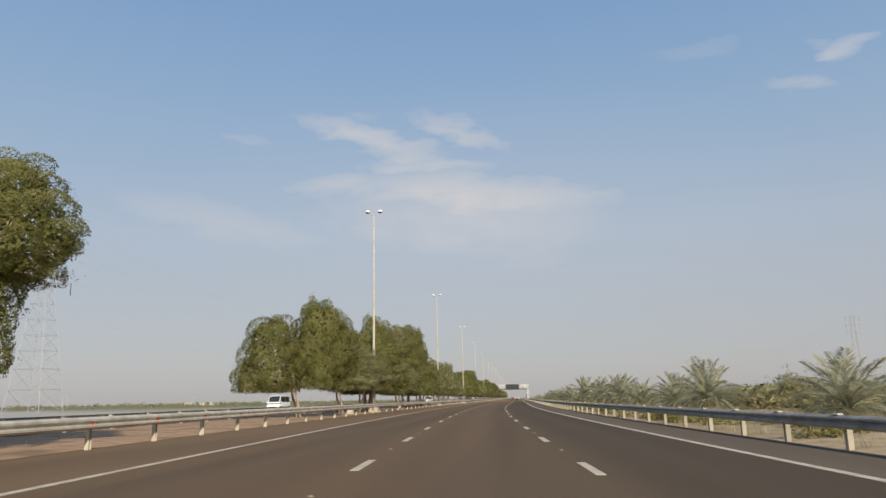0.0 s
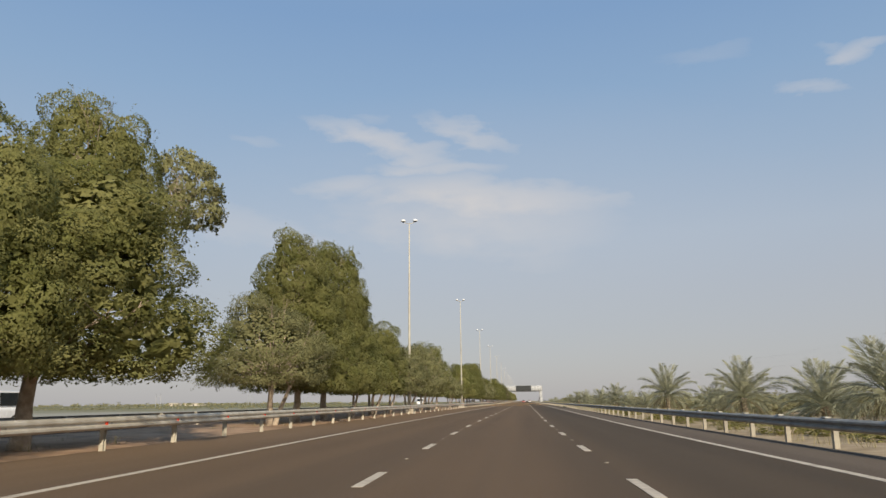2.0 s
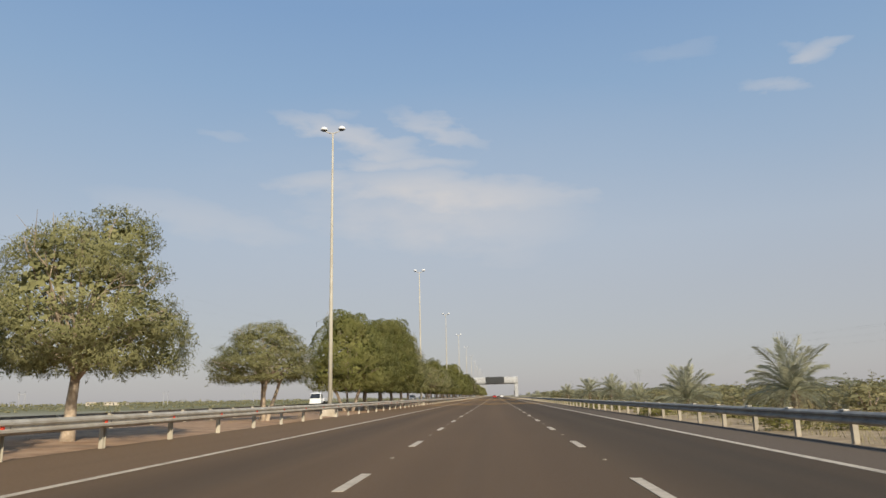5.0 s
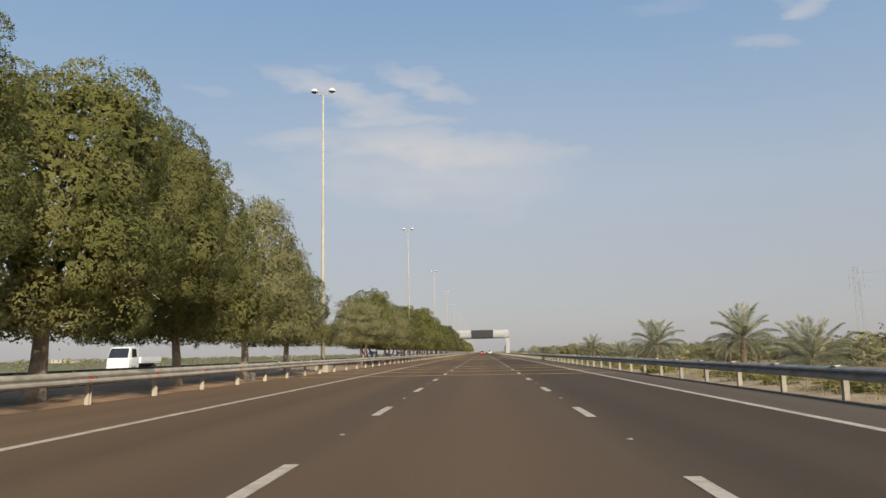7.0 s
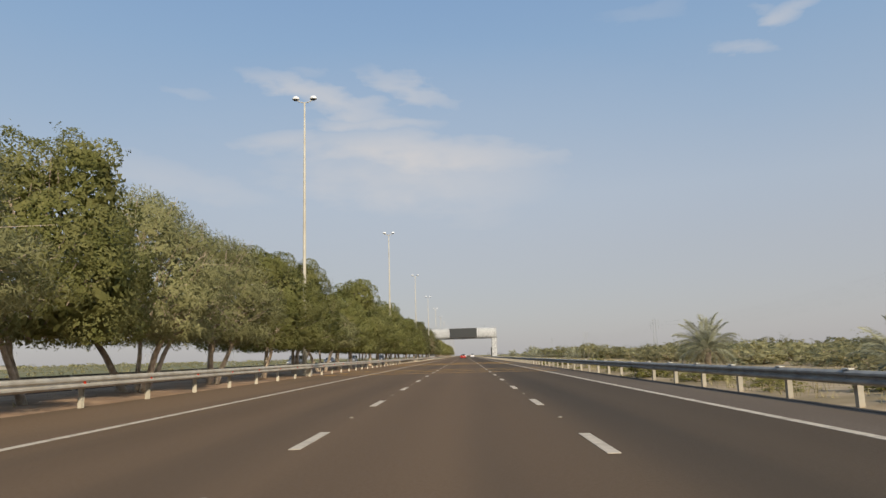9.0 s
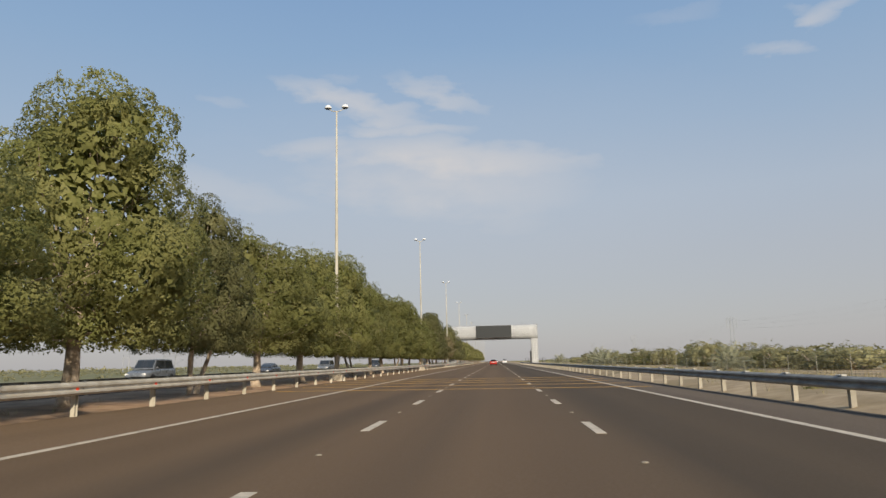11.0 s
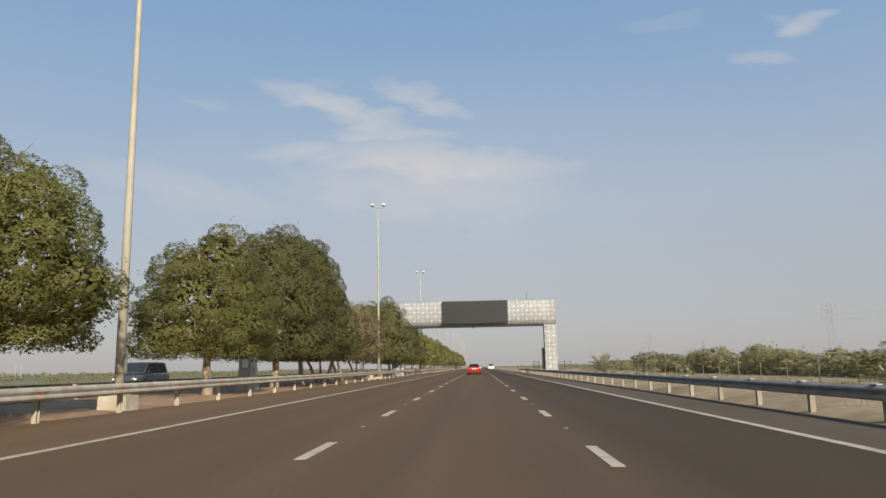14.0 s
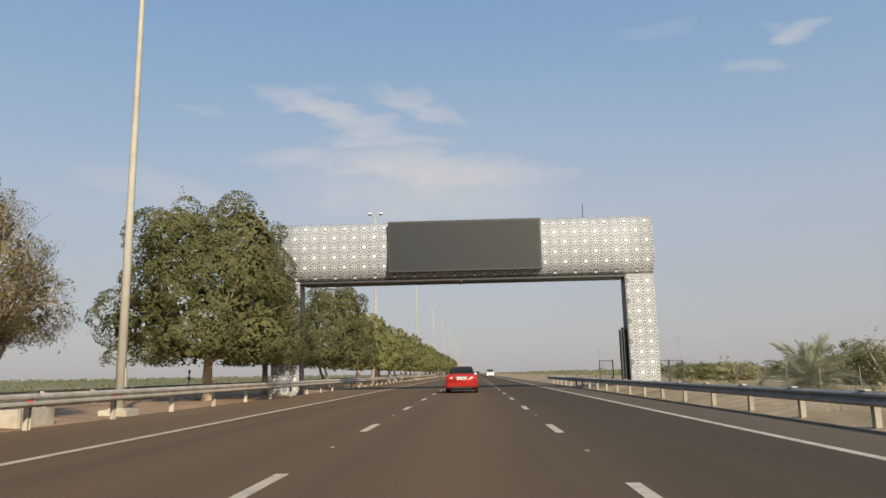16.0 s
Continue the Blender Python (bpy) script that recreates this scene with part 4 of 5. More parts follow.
median_tree(221.8, 9.9, 4.0, "g", 1, -12.3, ((0.0, -0.6, 1.0, 0.96, 0.0), (1.2, 4.0, 0.70, 0.98, 1.3)))
median_tree(64.4, 5.2, 2.7, "f", 2, -12.6)
median_tree(67.6, 6.3, 3.2, "f", 2, -12.0)
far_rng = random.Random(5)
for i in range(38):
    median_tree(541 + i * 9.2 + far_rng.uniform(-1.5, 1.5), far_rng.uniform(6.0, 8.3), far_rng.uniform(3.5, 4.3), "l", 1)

# ---------------------------------------------------------------- palms and shrubs on the outer side


def frond_mesh(length, droop, dry, seed):
    """A feather leaf: an arched rib with two rows of narrow leaflets."""
    rg = np.random.default_rng(seed)
    n = 60
    f = np.linspace(0, 1, n)
    rib = np.stack([length * (f - 0.18 * f ** 3 * droop), np.zeros(n), length * (0.12 * f - 0.42 * droop * f ** 2.2)], 1)
    V, Q = [], []

    def quad(a, b, c, d):
        k = len(V)
        V.extend((a, b, c, d))
        Q.append((k, k + 1, k + 2, k + 3))

    for i in range(0, n - 4, 4):
        w = 0.022 * (1.15 - f[i])
        for s in ((0, w, w), (0, -w, w), (0, 0, -w)):
            o = np.array(s)
            quad(rib[i] + o, rib[i + 4] + o * 0.9, rib[i + 4] - o * 0.6, rib[i] - o * 0.6)
    for i in range(7, n):
        L = 0.62 * length / 2.6 * math.sin(math.pi * (0.12 + 0.86 * f[i])) ** 0.6 + 0.08
        for s in (-1, 1):
            out = np.array((0.75 + rg.uniform(-0.15, 0.15), s * (0.75 + rg.uniform(-0.12, 0.12)), 0.32 + rg.uniform(-0.25, 0.2)))
            out /= np.linalg.norm(out)
            tip = rib[i] + out * L * rg.uniform(0.8, 1.1) + np.array((0, 0, -0.30 * L))
            mid = rib[i] + out * L * 0.45
            across = np.array((0.017, 0.0, 0.007)) * length / 2.6
            quad(rib[i], mid - across, tip, mid + across)
    return from_arrays("frond", np.array(V), np.array(Q), M_FROND_DRY if dry else M_FROND)


FRONDS = [frond_mesh(2.6, d, False, 20 + i) for i, d in enumerate((0.5, 0.85, 1.2, 1.55))]
FROND_DRY = frond_mesh(2.3, 1.5, True, 31)


def palm_trunk(h):
    bm = bmesh.new()
    rg = random.Random(int(h * 100))
    pts = [(0, 0, -0.2), (0, 0, 0.1)] + [(rg.uniform(-0.03, 0.03), rg.uniform(-0.03, 0.03), z) for z in stations(0.25, h, 0.16)]
    rad = [0.24, 0.22] + [0.19 + 0.035 * (i % 2) for i in range(len(pts) - 2)]
    return add_tube(bm, pts, rad, 10)


def palm(x, y, top, size, n, seed):
    """A young date palm: short scaly trunk, upright middle fronds, arching outer ones, a skirt of dry ones."""
    rg = random.Random(seed)
    size *= 1.15
    hc = max(0.3, top - size * 2.3)
    g = thing("palm_tree", along(x, y, -0.03) @ Matrix.Rotation(rg.uniform(0, 6.28), 4, "Z"), "grey-green date palm with arching feathery fronds", "palm tree", "date palms beside the motorway")
    part("trunk", palm_trunk(hc), M_PALMTRUNK, g, "short scaly palm trunk")
    for i in range(n):
        f = (i + 0.5) / n
        a = i * 2.39996
        lift = 82 - 118 * f ** 0.85 + rg.uniform(-8, 8)
        dry = f > 0.88
        me = FROND_DRY if dry else FRONDS[min(3, int(f * 4.2))]
        s = size * rg.uniform(0.86, 1.1)
        put("frond", me, g, Matrix.Translation((0, 0, hc - 0.1 * f)) @ Matrix.Rotation(a, 4, "Z") @ Matrix.Rotation(radians(-lift), 4, "Y") @ Matrix.Rotation(rg.uniform(-0.3, 0.3), 4, "X") @ Matrix.Diagonal((s, s, s, 1)))
    return g


PALM_Y = (33.6, 53.0, 62.0, 76.2, 83.0, 90.3, 97.0, 110.7, 120.0, 137.8, 152.0, 167.5, 185.5, 206.2, 227.2, 238.1, 248.2, 269.3, 286.0, 307.3, 368.9, 422.5, 429.4, 497.0)
PALM_TOP = (2.9, 3.5, 3.1, 2.6, 2.3, 3.7, 3.2, 3.8, 2.4, 4.6, 2.0, 2.3, 3.8, 3.5, 2.0, 1.7, 3.7, 3.9, 1.8, 3.3, 1.8, 1.9, 2.8, 2.0)
PALM_SIZE = (0.95, 1.0, 0.95, 0.9, 0.85, 0.95, 0.95, 1.0, 0.8, 1.15, 0.75, 0.8, 1.05, 1.15, 0.75, 0.8, 0.82, 0.95, 0.7, 0.8, 0.62, 0.8, 0.9, 0.85)
for i, (y, top, size) in enumerate(zip(PALM_Y, PALM_TOP, PALM_SIZE)):
    palm(16.0 + (0.25 if i % 4 == 0 else -0.1), y, top, size, 44, 100 + i)


def shrub_mesh(seed, leaf, n, material, tall=1.0):
    """A loose rounded shrub of unit width about 2.2 m and height about 2.2 m, uneven above, with thin sprigs."""
    rg = np.random.default_rng(seed)
    lobes = []
    for i in range(26):
        a, rr = rg.uniform(0, 6.28), 0.98 * math.sqrt(rg.uniform(0.02, 1.0))
        z = rg.uniform(0.15, 1.8) * tall * (1.0 - 0.25 * rr)
        lobes.append((rr * math.cos(a), rr * math.sin(a), z, rg.uniform(0.18, 0.42)))
    lobes.append((0, 0, 0.75 * tall, 0.75))
    p, nn = crown_points(n, lobes, False, rg, 0.7, 1.15, 0.06)
    up = nn + np.array((0, 0, 0.35))
    groups = [leaf_blades(p, up, leaf[0], leaf[1], rg, -0.25, 0.8)]
    p2, nn2 = crown_points(150, lobes, True, rg)
    p2[:, 2] = np.maximum(p2[:, 2], 0.1)
    groups.append(leaf_quads(p2, nn2, 0.30, 0.24, rg, 0.0, 0.5))
    k = 34
    sel = rg.integers(0, len(p), k)
    f = rg.uniform(0, 1, k * 9)
    tips = np.repeat(p[sel], 9, axis=0) + np.repeat(up[sel], 9, axis=0) * (f * 0.42)[:, None] + rg.normal(0, 0.035, (k * 9, 3))
    groups.append(leaf_blades(tips, np.repeat(up[sel], 9, axis=0), leaf[0], leaf[1], rg, -0.4))
    return joined_leaves("foliage", groups, material)


def stems_mesh(seed):
    rg = random.Random(seed)
    bm = bmesh.new()
    for i in range(4):
        a = rg.uniform(0, 6.28)
        add_tube(bm, [(0.06 * math.cos(a), 0.06 * math.sin(a), -0.15), (0.3 * math.cos(a), 0.3 * math.sin(a), 0.5), (0.65 * math.cos(a), 0.65 * math.sin(a), 1.2)], (0.05, 0.035, 0.015), 5)
    return mesh_of("stem", bm, M_BARK, True)


SHRUBS = [shrub_mesh(200 + i, (0.118, 0.06), 1150, M_SHRUB) for i in range(4)]
SHRUBS_G = [shrub_mesh(210 + i, (0.118, 0.064), 1150, M_LEAF) for i in range(2)]
SHRUB_TREE = [shrub_mesh(220 + i, (0.088, 0.045), 4200, M_SHRUB, 1.05) for i in range(4)]
SHRUBS_BACK = [shrub_mesh(260 + i, (0.165, 0.085), 560, M_SHRUB) for i in range(3)]
SHRUBS_FAR = [shrub_mesh(230 + i, (0.30, 0.17), 380, M_SHRUB) for i in range(2)]
SHRUBS_LOW = [shrub_mesh(240 + i, (0.13, 0.06), 760, M_VERGE) for i in range(3)]
STEMS = [stems_mesh(7), stems_mesh(9)]
shrub_rng = random.Random(21)


def shrub(x, y, height, radius, pool, label, name="shrub", group="shrubs beyond the outer guardrail"):
    g = thing(name, along(x, y, -0.08) @ Matrix.Rotation(shrub_rng.uniform(0, 6.28), 4, "Z"), label, name, group)
    fo = put("foliage", pool[shrub_rng.randrange(len(pool))], g)
    st = put("stem", STEMS[shrub_rng.randrange(2)], g)
    fo.scale = (radius / 1.25, radius / 1.25, height / 2.15)
    st.scale = (radius / 1.25, radius / 1.25, height / 2.15)
    return g


y = 8.0
while y < 560:
    inner = y < 345
    if inner:
        shrub(shrub_rng.uniform(18.5, 22.0), y, shrub_rng.uniform(1.2, 2.1), shrub_rng.uniform(1.7, 2.6), SHRUBS, "dusty olive-green shrub in a dense hedge")
    shrub(shrub_rng.uniform(24.0, 30.0), y + 1.5, shrub_rng.uniform(1.5, 2.4), shrub_rng.uniform(2.2, 3.4), SHRUBS_BACK if shrub_rng.random() < 0.75 else SHRUBS_G, "tall green-grey shrub behind the verge")
    y += shrub_rng.uniform(4.0, 5.6)
# low growth close behind the guardrail
y = 4.0
while y < 500:
    thick = y < 330
    x = shrub_rng.uniform(7.9, 10.5) if thick else shrub_rng.uniform(8.6, 13.0)
    shrub(x, y, shrub_rng.uniform(0.25, 0.75), shrub_rng.uniform(0.5, 1.2), SHRUBS_LOW, "low yellow-green bush on the sandy verge", "bush", "low bushes on the verge")
    y += shrub_rng.uniform(0.9, 2.4) if thick else shrub_rng.uniform(6.0, 14.0)
# larger shrubs and small acacia trees
BIG_Y = (58.0, 66.0, 149.0, 158.0, 252.0, 261.0, 274.0, 280.0, 302.0, 320.0, 340.0, 355.0, 372.0, 382.0, 393.0, 399.5, 406.0, 411.5, 423.0, 432.0, 441.0, 445.5, 458.0, 465.0, 471.5, 480.0, 487.0, 497.5, 506.0, 513.0, 530.0, 545.0)
BIG_H = (3.1, 2.4, 2.0, 1.8, 1.7, 2.1, 1.8, 1.7, 1.8, 2.1, 2.4, 2.1, 1.8, 2.3, 2.6, 3.0, 2.9, 3.4, 2.7, 2.9, 3.0, 2.5, 2.1, 2.7, 2.9, 3.1, 2.4, 2.6, 3.1, 3.1, 1.9, 2.2)
for i, (y, hh) in enumerate(zip(BIG_Y, BIG_H)):
    shrub(24.0 + (i * 7 % 5) * 0.5, y, hh + 0.1, 2.3 + 0.35 * (i % 3), SHRUB_TREE, "small bushy acacia with dusty green foliage", "small_tree", "small trees beyond the outer guardrail")
for i in range(44):
    y = 345 + i * 8.2
    shrub(shrub_rng.uniform(36, 75), y + shrub_rng.uniform(-3, 3), shrub_rng.uniform(1.2, 2.4), shrub_rng.uniform(2.2, 3.8), SHRUBS_FAR, "dusty shrub scattered on the flat land")


def tuft_field(name, boxes, per, blade, material, label, category, seed):
    """Many thin upright blades in little tufts over stretches of ground (x0, x1, y0, y1)."""
    rg = np.random.default_rng(seed)
    V = []
    for x0, x1, y0, y1 in boxes:
        n = int((y1 - y0) * (x1 - x0) * per)
        bx, by = rg.uniform(x0, x1, n), rg.uniform(y0, y1, n)
        size = rg.uniform(0.4, 1.5, n)
        for k in range(9):
            a = rg.uniform(0, 6.28, n)
            h = blade * size * rg.uniform(0.5, 1.0, n)
            w = 0.003 * size + 0.003
            u = np.maximum(103.4 - by, 0)
            px = bx + 0.000312 * u * u + rg.normal(0, 0.09, n) * size
            py = by + rg.normal(0, 0.09, n) * size
            lean = rg.uniform(0.2, 1.3, n)
            base = np.stack([px, py, np.full(n, -0.06)], 1)
            sidev = np.stack([np.cos(a + 1.57) * w, np.sin(a + 1.57) * w, np.zeros(n)], 1)
            tip = base + np.stack([np.cos(a) * lean * h, np.sin(a) * lean * h, h + 0.06], 1)
            V.append(np.stack([base - sidev, base + sidev, tip + sidev * 0.2, tip - sidev * 0.2], 1).reshape(-1, 3))
    v = np.concatenate(V)
    return tagged(put(name, from_arrays(name, v, np.arange(len(v)).reshape(-1, 4), material)), label, category, kind="stuff")


tuft_field("verge_weeds", ((7.6, 15.5, 0, 330), (8.0, 17, 330, 520)), 2.0, 0.32, M_GRASS, "dry yellowish weeds on the sandy verge", "weeds", 3)
tuft_field("median_weeds", ((-17.5, -11, 0, 560),), 0.18, 0.22, M_GRASS, "sparse dry weeds on the median", "weeds", 4)


def far_scrub(name, x0, x1, y0, y1, n, height, label, seed, material):
    """Low far-off bushes, each a clump of leaves."""
    rg = np.random.default_rng(seed)
    cxs, cys = rg.uniform(x0, x1, n), rg.uniform(y0, y1, n)
    hs = height * rg.uniform(0.35, 1.0, n)
    ks = 17
    p = np.repeat(np.stack([cxs, cys, hs * 0.5], 1), ks, axis=0)
    spread = np.repeat(hs, ks)[:, None]
    dv = rg.normal(0, 1, (n * ks, 3))
    dv /= np.linalg.norm(dv, axis=1, keepdims=True)
    p = p + dv * spread * np.array((1.1, 1.1, 0.5)) * rg.uniform(0.5, 1.0, (n * ks, 1))
    v, q, nn = leaf_quads(p, dv, height * 0.42, height * 0.34, rg)
    return tagged(put(name, from_arrays(name, v, q, material, nn)), label, "scrub", kind="stuff")


far_scrub("far_scrub", -210, -40, 215, 900, 2000, 0.62, "low green scrub over the flat land beyond the opposite carriageway", 8, M_SHRUB)
far_scrub("horizon_trees", -900, -260, 560, 2100, 620, 4.0, "far line of low trees at the horizon", 9, M_SHRUB)
far_scrub("verge_scrub", 15, 90, 470, 1500, 900, 0.8, "low dusty scrub over the flat land beyond the gantry", 12, M_SHRUB)
far_scrub("horizon_scrub", 90, 700, 200, 2200, 700, 3.2, "far line of scrub at the horizon", 10, M_SHRUB)

# ---------------------------------------------------------------- sign gantry
GY = 506.2


def gantry():
    g = thing("sign_gantry", Matrix.Translation((0, GY, 0)), "white patterned motorway gantry with a blank dark display", "sign gantry")
    # closed barrel: rounded front and back, narrow flat underside
    prof = []
    for i in range(28):
        a = 2 * math.pi * i / 28
        ca, sa_ = math.cos(a), math.sin(a)
        prof.append((1.25 * math.copysign(abs(ca) ** 0.72, ca), 8.52 + 1.86 * math.copysign(abs(sa_) ** 0.72, sa_)))
    bm = bmesh.new()
    rings = [[bm.verts.new((x, y, z)) for y, z in prof] for x in stations(-11.85, 11.2, 2.3)]
    for a, b in zip(rings, rings[1:]):
        for k in range(28):
            bm.faces.new((a[k], b[k], b[(k + 1) % 28], a[(k + 1) % 28]))
    bm.faces.new(rings[0])
    bm.faces.new(rings[-1][::-1])
    bmesh.ops.recalc_face_normals(bm, faces=bm.faces)
    beam = part("beam", bm, M_PATTERN, g, "rounded beam clad in pierced pale metal", smooth=True)
    for x in (-11.85, 9.5):
        col = part("column", box((x, -0.75, -0.2), (x + 1.7, 0.45, 6.75), 0.05), M_PATTERN, g, "square column clad in pierced pale metal")
        # charcoal sheet over the inner face, its shade put into the colour
        part("inner_panel", box((x + (1.7 if x < 0 else -0.04), -0.7, -0.1), (x + (1.74 if x < 0 else 0.0), 0.42, 6.68)), M_FRAME, col, "flat inner face of a column, shade put in as dark colour")
    part("equipment_box", box((9.12, -0.35, -0.2), (9.46, 0.42, 3.6), 0.14), M_FRAME, g, "dark equipment housing on a column")
    part("soffit", box((-10.1, -0.85, 6.58), (9.45, 0.85, 6.70), 0.02), M_FRAME, g, "dark underside of the beam")
    disp = part("display", box((-4.66, -1.50, 7.08), (4.52, -1.1, 10.18), 0.03), M_FRAME, g, "wide dark blank display housing")
    part("display_face", box((-4.54, -1.514, 7.2), (4.40, -1.495, 10.06)), M_SCREEN, disp, "matt dark display face")
    dome = bmesh.new()
    bmesh.ops.create_uvsphere(dome, u_segments=12, v_segments=8, radius=0.16, matrix=Matrix.Translation((-0.35, -0.7, 6.52)))
    part("camera_dome", dome, M_DARK, g, "small dark camera dome", smooth=True)
    part("mast", tube([(7.3, 0, 10.3), (7.3, 0, 11.3)], (0.03, 0.02), 6), M_FRAME, g, "thin mast on the beam")
    # raised rosettes and small bosses of the screen
    ros = bmesh.new()
    bmesh.ops.create_cone(ros, cap_ends=True, segments=12, radius1=0.128, radius2=0.12, depth=0.008, matrix=Matrix.Rotation(radians(90), 4, "X"))
    for i, v in enumerate(ros.verts):
        if i % 2:
            v.co.x, v.co.z = v.co.x * 0.86, v.co.z * 0.86
    rosette = mesh_of("rosette", ros, M_ROSETTE)
    small = bmesh.new()
    bmesh.ops.create_cone(small, cap_ends=True, segments=8, radius1=0.062, radius2=0.058, depth=0.006, matrix=Matrix.Rotation(radians(90), 4, "X"))
    boss = mesh_of("boss", small, M_ROSETTE)

    def front(z):
        s = (z - 8.52) / 1.86
        s = max(-0.999, min(0.999, s))
        sa_ = abs(s) ** (1 / 0.72)
        return -1.25 * (1 - sa_ ** 2) ** 0.36, math.copysign(sa_, s)

    for r in range(12):
        z = 6.92 + 0.30 * r
        yy, sl = front(z)
        tilt = Matrix.Rotation(-sl * abs(sl) * 0.9, 4, "X")
        for c in range(38):
            x = -11.6 + 0.605 * c
            if x > 11.05 or (-4.85 < x < 4.7 and 7.0 < z < 10.3):
                continue
            if r % 2 == 0 and (c + r // 2) % 2 == 0:
                put("rosette", rosette, beam, Matrix.Translation((x, yy - 0.004, z)) @ tilt)
    for x, top in ((-11.6, 5.72), (-10.39, 5.72), (-10.995, 6.32), (10.18, 5.72), (10.785, 6.32)):
        for r in range(5):
            put("rosette", rosette, beam, Matrix.Translation((x, -0.755, top - 1.2 * r)))
            put("boss", boss, beam, Matrix.Translation((x, -0.755, top - 0.6 - 1.2 * r)))
    return g


gantry()


def mesh_panel(x, y, w, h):
    g = thing("mesh_panel", Matrix.Translation((x, y, -0.05)), "dark steel mesh fence panel beside the gantry column", "fence panel", "fence panels at the gantry")
    for xx in (0, w):
        part("upright", box((xx - 0.03, -0.03, -0.1), (xx + 0.03, 0.03, h), 0.005), M_FRAME, g)
    for z in (0.1, h - 0.05):
        part("rail", box((0.03, -0.02, z - 0.02), (w - 0.03, 0.02, z + 0.02)), M_FRAME, g)
    for i in range(1, 7):
        part("bar", box((w * i / 7 - 0.008, -0.008, 0.1), (w * i / 7 + 0.008, 0.008, h - 0.05)), M_FRAME, g)
    return g


mesh_panel(7.95, 507.0, 0.8, 1.75)
mesh_panel(11.4, 507.6, 0.9, 1.7)
mesh_panel(12.4, 508.2, 0.9, 1.7)


def wire_fence(x, ys):
    g = thing("wire_fence", Matrix.Identity(4), "dark wire mesh fence on thin posts before the bushes", "fence")
    post = mesh_of("fence_post", box((-0.016, -0.016, -0.2), (0.016, 0.016, 1.06), 0.004), M_FENCE)
    for y in ys:
        put("fence_post", post, g, Matrix.Translation((x, y, 0)))
    a, b = ys[0], ys[-1]
    for i in range(9):
        z = 0.2 + 0.1 * i
        bm = tube([(x - 0.035, a, z), (x - 0.035, b, z)], (0.005, 0.005), 4)
        part("wire", bm, M_FENCE, g)
    verticals = [(y, 0.2, 1.0) for y in stations(a, b, 0.3)]
    v = np.array([((x - 0.037 + sx, y + sy, z)) for y, z0, z1 in verticals for sx, sy, z in ((0, -0.006, z0), (0, 0.006, z0), (0, 0.006, z1), (0, -0.006, z1))])
    ob = put("wire_mesh", from_arrays("wire_mesh", v, np.arange(len(v)).reshape(-1, 4), M_FENCE), g)
    ob["kind"] = "stuff"
    return g


wire_fence(14.0, stations(338, 501, 3.0))

# ---------------------------------------------------------------- cabinet, blocks and small things on the median


def cabinet(x, y):
    g = thing("utility_cabinet", along(x, y, -0.02), "beige roadside electrical cabinet on a concrete base", "cabinet")
    part("base", box((-0.42, -0.7, -0.1), (0.42, 0.7, 0.42), 0.02), M_CONC, g, "pale concrete base")
    body = part("body", box((-0.32, -0.6, 0.42), (0.32, 0.6, 1.95), 0.02), M_BEIGE, g)
    part("roof", box((-0.38, -0.66, 1.95), (0.38, 0.66, 2.03), 0.02), M_BEIGE, g)
    for yy in (-0.58, 0.02):
        d = part("door", box((0.322, yy, 0.5), (0.345, yy + 0.56, 1.88), 0.008), M_BEIGE, body)
        part("handle", box((0.346, yy + 0.46, 1.15), (0.37, yy + 0.5, 1.32), 0.004), M_DARK, d, "black handle")
        part("vent", box((0.346, yy + 0.12, 1.6), (0.352, yy + 0.44, 1.78)), M_FRAME, d, "dark vent slots")
    part("side_plate", box((-0.12, -0.615, 1.3), (0.2, -0.602, 1.75), 0.004), M_WHITE, body, "pale notice plate")
    return g


cabinet(-12.3, 443.9)


def concrete_block(x, y, w, h):
    ob = put("concrete_block", mesh_of("concrete_block", box((-0.3, -w / 2, -0.1), (0.3, w / 2, h), 0.03), M_CONC), None, along(x, y))
    return tagged(ob, "low pale concrete block behind the guardrail", "concrete block", "concrete blocks on the median")


for x, y, w, h in ((-11.0, 480.6, 1.5, 0.42), (-11.3, 60.6, 0.5, 0.34), (-11.2, 236.5, 0.8, 0.35)):
    concrete_block(x, y, w, h)


def marker_post(x, y):
    g = thing("marker_post", Matrix.Translation((x, y, -0.04)), "thin black and white striped marker post", "marker post")
    for i in range(8):
        part("band", tube([(0, 0, i * 0.2), (0, 0, (i + 1) * 0.2)], (0.06, 0.06), 8), M_DARK if i % 2 else M_WHITE, g)


marker_post(-15.8, 503.0)

# ---------------------------------------------------------------- power lines


